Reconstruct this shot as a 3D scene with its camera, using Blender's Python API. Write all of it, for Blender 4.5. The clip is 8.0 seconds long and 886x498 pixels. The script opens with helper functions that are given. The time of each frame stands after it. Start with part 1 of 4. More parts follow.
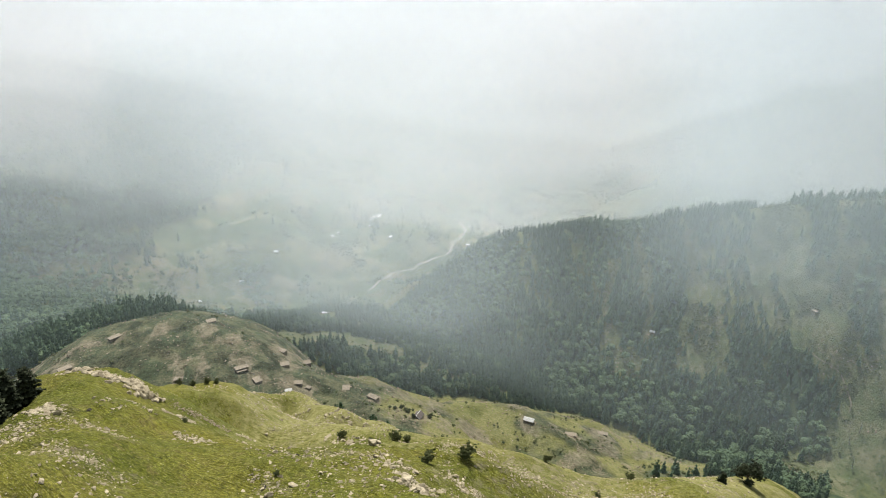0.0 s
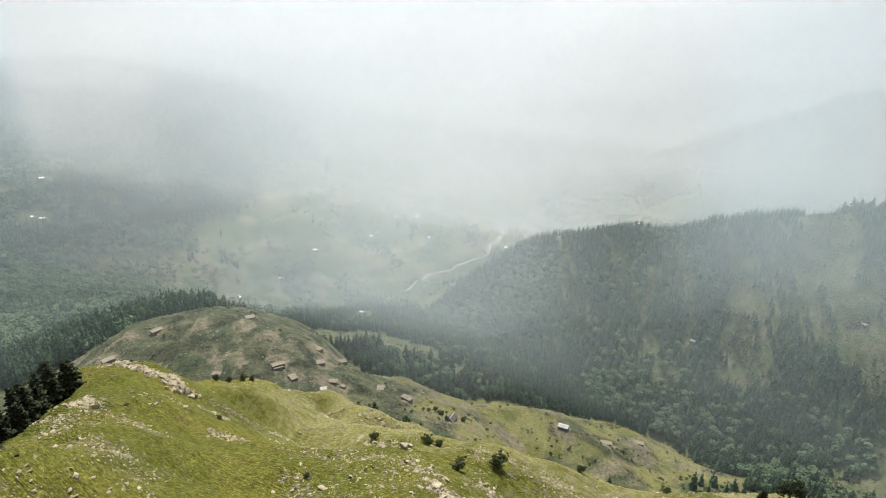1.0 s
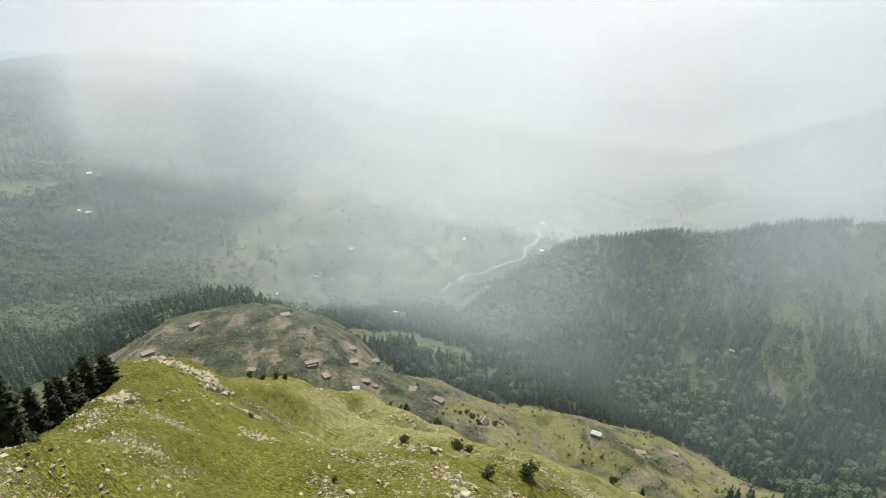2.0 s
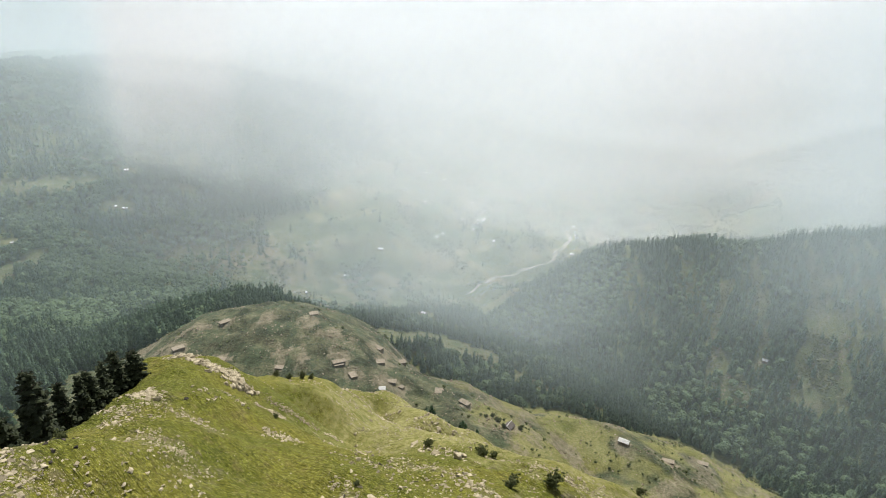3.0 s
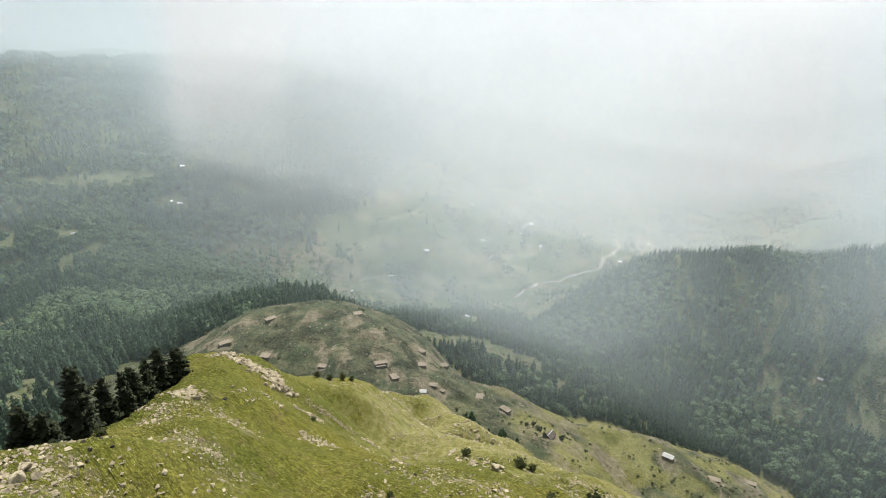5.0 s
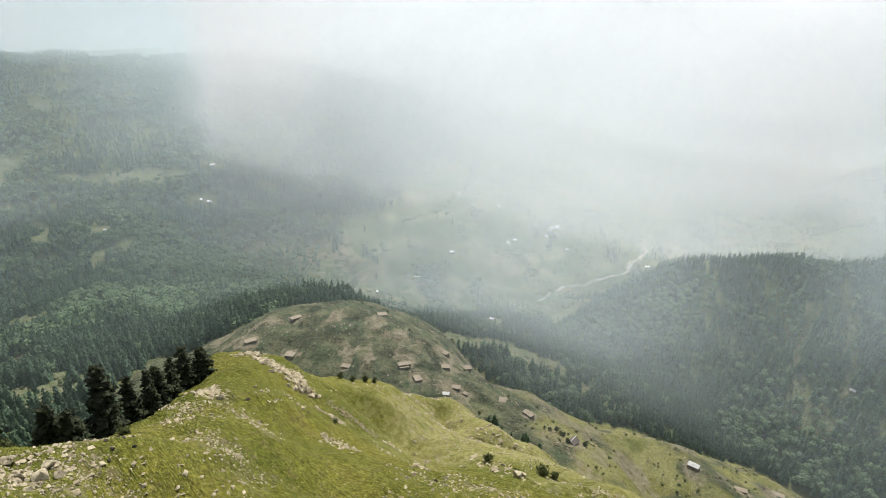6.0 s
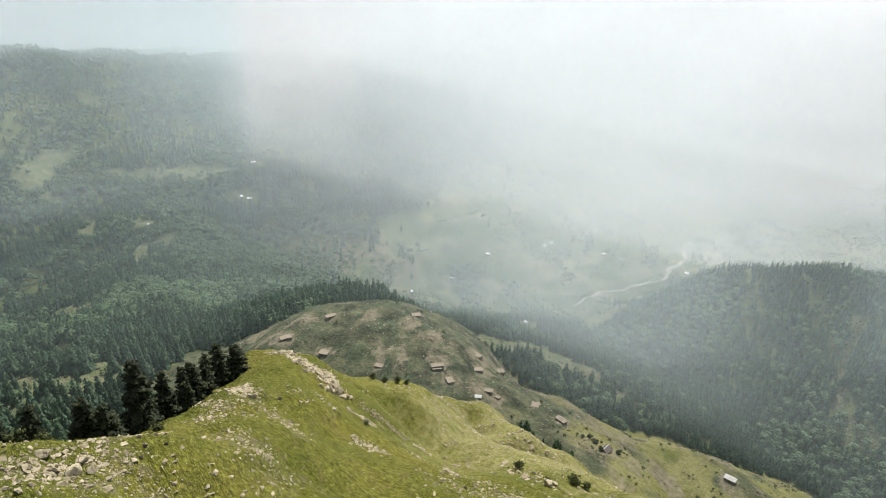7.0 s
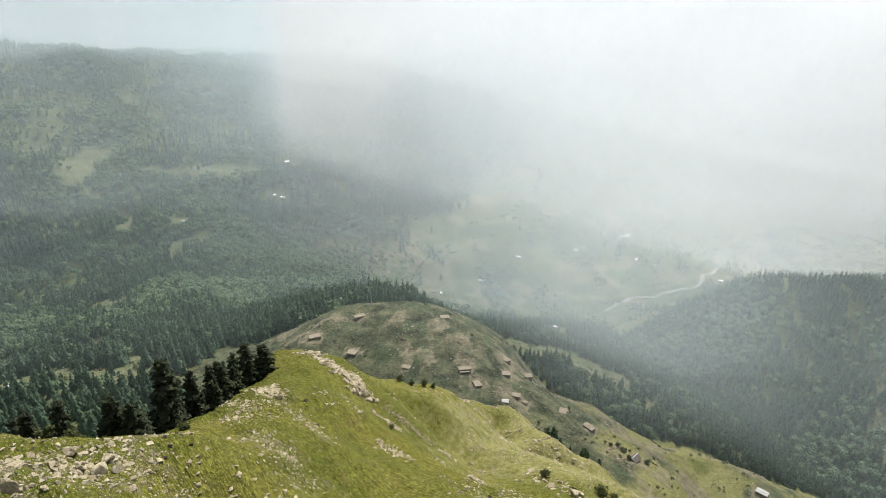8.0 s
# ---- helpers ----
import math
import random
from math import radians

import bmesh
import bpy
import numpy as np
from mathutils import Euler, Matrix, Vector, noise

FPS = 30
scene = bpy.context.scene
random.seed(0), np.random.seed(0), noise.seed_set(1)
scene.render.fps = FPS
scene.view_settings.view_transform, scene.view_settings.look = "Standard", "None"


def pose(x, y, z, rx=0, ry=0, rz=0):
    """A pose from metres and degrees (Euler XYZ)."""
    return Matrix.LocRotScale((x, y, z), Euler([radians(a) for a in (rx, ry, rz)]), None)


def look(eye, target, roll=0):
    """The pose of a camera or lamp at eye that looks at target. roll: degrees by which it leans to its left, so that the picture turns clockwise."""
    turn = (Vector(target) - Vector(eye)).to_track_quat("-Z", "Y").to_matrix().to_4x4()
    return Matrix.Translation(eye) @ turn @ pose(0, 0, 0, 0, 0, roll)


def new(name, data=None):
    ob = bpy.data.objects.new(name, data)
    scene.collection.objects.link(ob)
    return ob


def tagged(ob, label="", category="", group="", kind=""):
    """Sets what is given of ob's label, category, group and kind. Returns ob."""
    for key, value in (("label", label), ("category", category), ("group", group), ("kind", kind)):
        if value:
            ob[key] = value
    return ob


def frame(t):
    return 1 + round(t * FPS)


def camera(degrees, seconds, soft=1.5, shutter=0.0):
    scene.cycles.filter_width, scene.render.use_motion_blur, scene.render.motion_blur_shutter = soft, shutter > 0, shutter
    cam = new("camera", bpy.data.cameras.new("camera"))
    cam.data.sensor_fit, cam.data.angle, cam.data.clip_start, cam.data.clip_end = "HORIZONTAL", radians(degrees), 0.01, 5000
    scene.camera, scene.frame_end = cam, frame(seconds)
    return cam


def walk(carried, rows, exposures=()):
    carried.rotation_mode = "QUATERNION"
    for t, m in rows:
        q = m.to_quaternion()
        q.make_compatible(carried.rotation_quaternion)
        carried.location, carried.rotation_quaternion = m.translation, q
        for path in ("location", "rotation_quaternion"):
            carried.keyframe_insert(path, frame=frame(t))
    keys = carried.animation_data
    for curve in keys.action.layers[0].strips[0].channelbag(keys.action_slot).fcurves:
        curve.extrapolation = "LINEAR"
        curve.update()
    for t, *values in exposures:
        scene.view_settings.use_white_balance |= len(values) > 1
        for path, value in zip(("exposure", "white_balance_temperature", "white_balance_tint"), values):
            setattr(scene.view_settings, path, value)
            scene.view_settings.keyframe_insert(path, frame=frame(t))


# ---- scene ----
cam = camera(65.43, 8.0, soft=0.7)
# seconds, x, y, z, yaw to the left, pitch, roll
ROWS = [
    (0.0, 0.000, 0.000, 640.000, -0.000, -23.600, 1.500),
    (0.5, 0.184, 0.825, 639.981, 1.950, -23.614, 1.465),
    (1.0, 0.330, 1.683, 639.988, 3.441, -23.571, 1.463),
    (1.5, 0.418, 2.524, 639.980, 5.106, -23.562, 1.435),
    (3.0, 0.610, 4.961, 639.940, 9.321, -23.510, 1.474),
    (3.5, 0.675, 5.759, 639.944, 10.506, -23.498, 1.465),
    (4.0, 0.730, 6.495, 639.931, 11.584, -23.461, 1.504),
    (4.5, 0.743, 7.190, 639.948, 12.551, -23.442, 1.549),
    (6.0, 0.553, 9.143, 640.038, 15.822, -23.370, 1.562),
    (6.5, 0.437, 9.855, 640.090, 17.344, -23.368, 1.580),
    (7.0, 0.300, 10.576, 640.130, 19.066, -23.375, 1.603),
    (7.5, 0.152, 11.288, 640.170, 20.688, -23.350, 1.629),
    (8.0, 0.022, 11.998, 640.214, 21.803, -23.316, 1.668),
]


def eye_pose(x, y, z, yaw, pitch, roll):
    return pose(x, y, z, 0, 0, yaw) @ pose(0, 0, 0, 90 + pitch) @ pose(0, 0, 0, 0, 0, roll)


walk(cam, [(r[0], eye_pose(*r[1:])) for r in ROWS])

# ---- sky, sun ----
SUN_AZIMUTH, SUN_HEIGHT = -5.0, 54.0  # degrees to the right of +y, above the horizon
world = bpy.data.worlds.new("world")
scene.world = world
world.use_nodes = True
wn, wl = world.node_tree.nodes, world.node_tree.links
wn.clear()
sky = wn.new("ShaderNodeTexSky")
sky.sky_type, sky.sun_disc = "NISHITA", False
sky.sun_elevation, sky.sun_rotation = radians(SUN_HEIGHT), radians(SUN_AZIMUTH)
sky.altitude, sky.air_density, sky.dust_density = 2200, 1.0, 3.0
sun_way = Vector((math.sin(radians(SUN_AZIMUTH)) * math.cos(radians(SUN_HEIGHT)), math.cos(radians(SUN_AZIMUTH)) * math.cos(radians(SUN_HEIGHT)),
                  math.sin(radians(SUN_HEIGHT))))
glow_way = Vector((math.sin(radians(-4)), math.cos(radians(-4)), -0.03)).normalized()
way = wn.new("ShaderNodeTexCoord")
dot = wn.new("ShaderNodeVectorMath")
dot.operation, dot.inputs[1].default_value = "DOT_PRODUCT", glow_way
bright = wn.new("ShaderNodeMapRange")
bright.interpolation_type = "SMOOTHERSTEP"
bright.inputs["From Min"].default_value, bright.inputs["From Max"].default_value = 0.90, 1.0
bright.inputs["To Min"].default_value, bright.inputs["To Max"].default_value = 0.0, 1.0
veil = wn.new("ShaderNodeMix")  # white cloud all round, brightest under the sun
veil.data_type = "RGBA"
veil.inputs["A"].default_value, veil.inputs["B"].default_value = (3.75, 3.9, 4.0, 1), (7.4, 7.4, 7.2, 1)
both = wn.new("ShaderNodeMix")
both.data_type = "RGBA"
both.inputs["Factor"].default_value = 0.82
back, out = wn.new("ShaderNodeBackground"), wn.new("ShaderNodeOutputWorld")
back.inputs["Strength"].default_value = 0.1
wl.new(way.outputs["Generated"], dot.inputs[0])
wl.new(dot.outputs["Value"], bright.inputs["Value"])
wl.new(bright.outputs["Result"], veil.inputs["Factor"])
wl.new(sky.outputs["Color"], both.inputs["A"])
wl.new(veil.outputs["Result"], both.inputs["B"])
wl.new(both.outputs["Result"], back.inputs["Color"])
wl.new(back.outputs["Background"], out.inputs["Surface"])

sun = new("sun", bpy.data.lights.new("sun", "SUN"))
sun.data.energy, sun.data.angle, sun.data.color = 5.0, radians(3), (1.0, 0.95, 0.86)
sun.matrix_world = look(tuple(sun_way * 900), (0, 0, 0))
scene.view_settings.exposure = 0.7
scene.cycles.transparent_max_bounces = 40

# ---- materials ----
def material(name):
    m = bpy.data.materials.new(name)
    m.use_nodes = True
    m.node_tree.nodes.clear()
    return m, Nodes(m.node_tree)


class Nodes:
    """Short spelling for node trees."""

    def __init__(self, tree):
        self.tree, self.nodes, self.links = tree, tree.nodes, tree.links

    def put(self, kind, **values):
        node = self.nodes.new("ShaderNode" + kind)
        for key, value in values.items():
            if key in ("operation", "blend_type", "data_type", "attribute_name", "feature", "interpolation_type", "noise_dimensions"):
                if key == "operation":
                    node.operation = value
                elif key == "blend_type":
                    node.blend_type = value
                elif key == "data_type":
                    node.data_type = value
                elif key == "attribute_name":
                    node.attribute_name = value
                elif key == "feature":
                    node.feature = value
                elif key == "noise_dimensions":
                    node.noise_dimensions = value
                else:
                    node.interpolation_type = value
        return node

    def feed(self, socket, value):
        if isinstance(value, bpy.types.NodeSocket):
            self.links.new(value, socket)
        elif isinstance(value, tuple) and len(value) == 3 and socket.type == "RGBA":
            socket.default_value = (*value, 1)
        else:
            socket.default_value = value

    def attr(self, name):
        return self.put("Attribute", attribute_name=name).outputs["Fac"]

    def place(self):
        return self.put("NewGeometry").outputs["Position"]

    def noise(self, scale, detail=4.0, rough=0.55, vector=None, stretch=None):
        node = self.put("TexNoise")
        node.inputs["Scale"].default_value, node.inputs["Detail"].default_value, node.inputs["Roughness"].default_value = scale, detail, rough
        vector = vector or self.place()
        if stretch:
            mul = self.put("VectorMath", operation="MULTIPLY")
            self.feed(mul.inputs[0], vector)
            mul.inputs[1].default_value = stretch
            vector = mul.outputs[0]
        self.feed(node.inputs["Vector"], vector)
        return node.outputs["Fac"]

    def ramp(self, value, low, high, to_low=0.0, to_high=1.0):
        node = self.put("MapRange", interpolation_type="SMOOTHSTEP")
        self.feed(node.inputs["Value"], value)
        for key, v in (("From Min", low), ("From Max", high), ("To Min", to_low), ("To Max", to_high)):
            node.inputs[key].default_value = v
        return node.outputs["Result"]

    def mix(self, factor, a, b, blend="MIX"):
        node = self.put("Mix", data_type="RGBA", blend_type=blend)
        self.feed(node.inputs["Factor"], factor)
        self.feed(node.inputs["A"], a)
        self.feed(node.inputs["B"], b)
        return node.outputs["Result"]

    def math(self, operation, a, b=0.0):
        node = self.put("Math", operation=operation)
        self.feed(node.inputs[0], a)
        self.feed(node.inputs[1], b)
        return node.outputs["Value"]

    def bump(self, height, strength, distance):
        node = self.put("Bump")
        self.feed(node.inputs["Height"], height)
        node.inputs["Strength"].default_value, node.inputs["Distance"].default_value = strength, distance
        return node.outputs["Normal"]

    def surface(self, colour, rough=0.9, normal=None, gloss=0.25, metal=0.0):
        node, end = self.put("BsdfPrincipled"), self.put("OutputMaterial")
        self.feed(node.inputs["Base Color"], colour)
        self.feed(node.inputs["Roughness"], rough)
        node.inputs["Specular IOR Level"].default_value, node.inputs["Metallic"].default_value = gloss, metal
        if normal:
            self.links.new(normal, node.inputs["Normal"])
        self.links.new(node.outputs["BSDF"], end.inputs["Surface"])
        return node


def ground_material():
    m, n = material("ground")
    turned = n.put("VectorRotate")
    turned.inputs["Angle"].default_value = radians(26)
    turned.inputs["Axis"].default_value = (0, 0, 1)
    n.feed(turned.inputs["Vector"], n.place())
    laid = n.noise(1.0, 5, 0.62, turned.outputs["Vector"], (0.42, 2.3, 0.3))
    fine = n.noise(1.0, 3, 0.6, turned.outputs["Vector"], (1.1, 4.2, 0.8))
    tuft = n.noise(0.9, 6, 0.68)
    grass = n.mix(n.ramp(n.noise(0.045, 5), 0.36, 0.66), (0.078, 0.090, 0.010), (0.126, 0.122, 0.019))
    grass = n.mix(n.ramp(laid, 0.50, 0.66, 0.0, 0.45), grass, (0.046, 0.060, 0.011))
    grass = n.mix(n.ramp(fine, 0.52, 0.70, 0, 0.25), grass, (0.22, 0.21, 0.08))
    grass = n.mix(n.ramp(tuft, 0.60, 0.70, 0, 0.75), grass, (0.040, 0.050, 0.014))
    grass = n.mix(n.ramp(n.noise(0.3, 6, 0.72), 0.52, 0.68, 0, 0.5), grass, (0.135, 0.108, 0.045))
    grass = n.mix(n.ramp(n.noise(3.4, 2, 0.5), 0.57, 0.66, 0, 0.55), grass, (0.034, 0.042, 0.010))
    grass = n.mix(n.ramp(n.noise(4.1, 2, 0.5), 0.60, 0.67, 0, 0.5), grass, (0.27, 0.245, 0.13))
    grit = n.math("ADD", n.ramp(fine, 0.34, 0.66, 0.8, 1.15), n.ramp(n.noise(0.8, 5, 0.7), 0.32, 0.68, -0.2, 0.3))
    grass = n.mix(1.0, grass, grit, "MULTIPLY")
    grass = n.mix(1.0, grass, n.ramp(n.noise(1.9, 5, 0.75), 0.36, 0.64, 0.68, 1.32), "MULTIPLY")
    speck = n.ramp(n.noise(2.4, 3, 0.6), 0.63, 0.70)
    earth = n.mix(n.ramp(n.noise(0.22, 7, 0.7), 0.35, 0.7), (0.115, 0.10, 0.066), (0.235, 0.206, 0.15))
    earth = n.mix(speck, earth, (0.32, 0.29, 0.24))
    # dark scrub; a cloud's shade over the hut hill is put into it too
    heath = n.mix(n.ramp(n.noise(0.09, 7, 0.72), 0.42, 0.60), (0.042, 0.055, 0.030), (0.088, 0.090, 0.052))
    heath = n.mix(n.ramp(n.noise(0.35, 5, 0.7), 0.60, 0.70, 0, 0.7), heath, (0.15, 0.14, 0.09))
    heath = n.mix(n.ramp(n.noise(0.8, 4, 0.7), 0.62, 0.70, 0, 0.6), heath, (0.19, 0.17, 0.125))
    mottle = n.math("ADD", n.ramp(n.noise(0.6, 5, 0.75), 0.34, 0.66, 0.65, 1.3), n.ramp(n.noise(0.06, 4, 0.6), 0.36, 0.64, -0.35, 0.25))
    heath = n.mix(1.0, heath, mottle, "MULTIPLY")
    wood = n.mix(n.ramp(n.noise(0.05, 5), 0.35, 0.7), (0.03, 0.048, 0.026), (0.075, 0.098, 0.046))
    plots = n.put("TexVoronoi")
    plots.inputs["Scale"].default_value = 0.022
    n.feed(plots.inputs["Vector"], n.place())
    field = n.mix(n.ramp(plots.outputs["Color"], 0.2, 0.8), (0.07, 0.095, 0.038), (0.155, 0.148, 0.078))
    field = n.mix(n.ramp(n.noise(0.012, 6, 0.7), 0.42, 0.62, 0, 0.7), field, (0.06, 0.085, 0.03))
    split = n.put("SeparateXYZ")
    n.feed(split.inputs["Vector"], n.place())
    level = n.math("ADD", n.math("MULTIPLY", split.outputs["Z"], 0.16), n.math("MULTIPLY", n.noise(0.006, 4), 7.0))
    bank = n.math("PINGPONG", level, 0.5)
    field = n.mix(n.math("MULTIPLY", n.ramp(bank, 0.09, 0.02), n.ramp(n.noise(0.03, 4, 0.7), 0.52, 0.60, 0, 0.8)), field, (0.25, 0.225, 0.16))
    field = n.mix(n.ramp(n.noise(0.007, 5, 0.65), 0.50, 0.62, 0, 0.75), field, (0.20, 0.165, 0.105))
    field = n.mix(n.ramp(n.noise(0.05, 5, 0.7), 0.55, 0.66, 0, 0.8), field, (0.035, 0.055, 0.022))
    glade = n.mix(n.ramp(n.noise(0.06, 6, 0.7), 0.36, 0.66), (0.070, 0.090, 0.042), (0.130, 0.130, 0.078))
    glade = n.mix(n.ramp(n.noise(0.25, 5, 0.7), 0.5, 0.66), glade, (0.045, 0.06, 0.022))
    crumb = n.math("SUBTRACT", n.noise(0.33, 6, 0.72), 0.5)
    straw = n.mix(n.ramp(n.noise(0.5, 5, 0.7), 0.38, 0.62), (0.150, 0.150, 0.046), (0.240, 0.226, 0.098))
    grass = n.mix(n.ramp(n.math("ADD", n.attr("straw"), n.math("MULTIPLY", crumb, 1.4)), 0.2, 0.8), grass, straw)
    colour = n.mix(n.ramp(n.math("ADD", n.attr("glade"), crumb), 0.3, 0.6), grass, glade)
    colour = n.mix(n.attr("heath"), colour, heath)
    colour = n.mix(n.ramp(n.math("ADD", n.attr("dry"), n.math("MULTIPLY", crumb, 1.6)), 0.18, 0.66, 0, 0.85), colour, earth)
    colour = n.mix(n.attr("wood"), colour, wood)
    colour = n.mix(n.attr("field"), colour, field)
    normal = n.bump(n.math("ADD", n.math("MULTIPLY", laid, 1.7), n.math("ADD", n.math("MULTIPLY", fine, 0.5), n.math("MULTIPLY", n.noise(0.45, 6, 0.7), 1.6))), 1.0, 0.6)
    n.surface(colour, 0.95, normal, 0.1)
    return m


def mist_material():
    """Vapour sheets: blue airlight put into clear haze's colour, white where it is cloud."""
    m, n = material("mist")
    m.surface_render_method = "BLENDED"
    clear, thin, through_it, add = n.put("BsdfTransparent"), n.put("BsdfDiffuse"), n.put("BsdfTranslucent"), n.put("MixShader")
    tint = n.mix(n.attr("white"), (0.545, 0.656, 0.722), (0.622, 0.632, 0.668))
    for node in (thin, through_it):
        n.feed(node.inputs["Color"], tint)
    add.inputs["Fac"].default_value = 0.72
    n.links.new(thin.outputs["BSDF"], add.inputs[1])
    n.links.new(through_it.outputs["BSDF"], add.inputs[2])
    blend, end = n.put("MixShader"), n.put("OutputMaterial")
    puffs = n.math("ADD", n.ramp(n.noise(0.0035, 5, 0.55), 0.3, 0.72, 0.2, 0.8), n.ramp(n.noise(0.0011, 3, 0.5), 0.32, 0.68, 0.1, 0.9))
    n.links.new(n.math("MINIMUM", n.math("MULTIPLY", n.attr("vapour"), puffs), 0.235), blend.inputs["Fac"])
    n.links.new(clear.outputs["BSDF"], blend.inputs[1])
    n.links.new(add.outputs["Shader"], blend.inputs[2])
    n.links.new(blend.outputs["Shader"], end.inputs["Surface"])
    return m


def leaf_material(name, low, high, lit=0.35):
    m, n = material(name)
    isle = n.put("NewGeometry").outputs["Random Per Island"]
    colour = n.mix(isle, low, high)
    colour = n.mix(n.ramp(n.noise(0.012, 3), 0.35, 0.7, 0, 0.55), colour, tuple(0.6 * v for v in low))
    colour = n.mix(n.ramp(n.noise(0.085, 2), 0.38, 0.62, 0, 0.6), colour, tuple(0.75 * a + 0.25 * b for a, b in zip(low, high)))
    colour = n.mix(n.ramp(n.noise(0.5, 4, 0.7), 0.48, 0.7, 0, 0.45), colour, tuple(1.2 * v for v in high))
    solid, thin, both, end = n.put("BsdfPrincipled"), n.put("BsdfTranslucent"), n.put("MixShader"), n.put("OutputMaterial")
    n.feed(solid.inputs["Base Color"], colour)
    solid.inputs["Roughness"].default_value, solid.inputs["Specular IOR Level"].default_value = 0.8, 0.15
    n.feed(thin.inputs["Color"], n.mix(0.6, colour, (0.10, 0.14, 0.045)))
    both.inputs["Fac"].default_value = lit
    n.links.new(solid.outputs["BSDF"], both.inputs[1])
    n.links.new(thin.outputs["BSDF"], both.inputs[2])
    n.links.new(both.outputs["Shader"], end.inputs["Surface"])
    return m


GROUND = ground_material()
MIST = mist_material()
PINE = leaf_material("pine_needles", (0.040, 0.075, 0.050), (0.120, 0.182, 0.106), 0.34)
OAK = leaf_material("oak_leaves", (0.066, 0.110, 0.062), (0.140, 0.198, 0.104))


def stone_material(name, low, high, stain, scale=1.0):
    m, n = material(name)
    info = n.put("ObjectInfo").outputs["Random"]
    isle = n.put("NewGeometry").outputs["Random Per Island"]
    colour = n.mix(n.math("FRACT", n.math("ADD", info, isle)), low, high)
    colour = n.mix(n.ramp(n.noise(1.7 * scale, 6, 0.7), 0.45, 0.68, 0, 0.75), colour, stain)
    colour = n.mix(n.ramp(n.noise(6.0 * scale, 5, 0.7), 0.56, 0.7, 0, 0.6), colour, tuple(0.5 * v for v in low))
    n.surface(colour, 0.9, n.bump(n.noise(3.5 * scale, 7, 0.7), 0.8, 0.25), 0.2)
    return m


def plain_material(name, low, high, scale, rough=0.85, bump=0.4, metal=0.0, gloss=0.3):
    m, n = material(name)
    grain = n.noise(scale, 6, 0.65)
    colour = n.mix(n.ramp(grain, 0.36, 0.66), low, high)
    colour = n.mix(n.ramp(n.noise(scale * 0.22, 4, 0.6), 0.5, 0.72, 0, 0.5), colour, tuple(0.55 * v for v in low))
    n.surface(colour, rough, n.bump(grain, bump, 0.1), gloss, metal)
    return m


LIMESTONE = stone_material("limestone", (0.225, 0.193, 0.132), (0.395, 0.348, 0.252), (0.135, 0.112, 0.066))
BROWN_STONE = stone_material("brown_stone", (0.17, 0.135, 0.10), (0.29, 0.24, 0.185), (0.13, 0.10, 0.07))
DARK_SPECK = stone_material("dark_speck", (0.025, 0.022, 0.02), (0.06, 0.05, 0.042), (0.02, 0.02, 0.016))
BARK = plain_material("bark", (0.05, 0.038, 0.028), (0.11, 0.085, 0.06), 3.0)
DEAD_WOOD = plain_material("dead_wood", (0.10, 0.09, 0.08), (0.20, 0.18, 0.155), 3.0)
FIR = leaf_material("fir_needles", (0.010, 0.015, 0.008), (0.036, 0.045, 0.020), 0.12)
SHRUB = leaf_material("shrub_leaves", (0.048, 0.062, 0.024), (0.11, 0.118, 0.048))
MUD_ROOF = plain_material("mud_roof", (0.14, 0.118, 0.088), (0.22, 0.188, 0.142), 0.9)
MUD_WALL = plain_material("mud_wall", (0.145, 0.125, 0.095), (0.24, 0.205, 0.155), 1.4)
DARK_ROOF = plain_material("slate_roof", (0.07, 0.06, 0.055), (0.125, 0.105, 0.095), 1.6)
TIN = plain_material("tin_roof", (0.27, 0.28, 0.28), (0.42, 0.42, 0.41), 1.2, 0.55, 0.15, 0.0, 0.5)
TIMBER = plain_material("timber", (0.10, 0.075, 0.05), (0.19, 0.145, 0.10), 4.0)
PALE_TRIM = plain_material("pale_trim", (0.55, 0.54, 0.52), (0.72, 0.71, 0.69), 2.0)
GRAVEL = plain_material("gravel", (0.20, 0.18, 0.145), (0.32, 0.285, 0.235), 0.12)
DUST = plain_material("dust", (0.125, 0.11, 0.08), (0.20, 0.175, 0.125), 0.2)
BRIGHT_TIN = plain_material("bright_tin", (0.74, 0.75, 0.75), (0.88, 0.88, 0.87), 0.6, 0.45, 0.1, 0.0, 0.5)
TURF = leaf_material("turf", (0.085, 0.108, 0.020), (0.18, 0.18, 0.048), 0.3)
# ---- lie of the land: ridges with a crest line, a fall to either side and a rounding ----
def lattice(ix, iy, seed):
    h = (ix.astype(np.int64) * 374761393 + iy.astype(np.int64) * 668265263 + seed * 974634777) & 0x7FFFFFFF
    h = ((h ^ (h >> 13)) * 1274126177) & 0x7FFFFFFF
    return ((h ^ (h >> 16)) & 0xFFFF) / 32767.5 - 1.0


def vnoise(x, y, size, seed=0):
    x, y = np.asarray(x, float) / size, np.asarray(y, float) / size
    ix, iy = np.floor(x), np.floor(y)
    fx, fy = x - ix, y - iy
    fx, fy = fx * fx * fx * (fx * (fx * 6 - 15) + 10), fy * fy * fy * (fy * (fy * 6 - 15) + 10)
    a, b = lattice(ix, iy, seed), lattice(ix + 1, iy, seed)
    c, d = lattice(ix, iy + 1, seed), lattice(ix + 1, iy + 1, seed)
    return (a + (b - a) * fx) * (1 - fy) + (c + (d - c) * fx) * fy


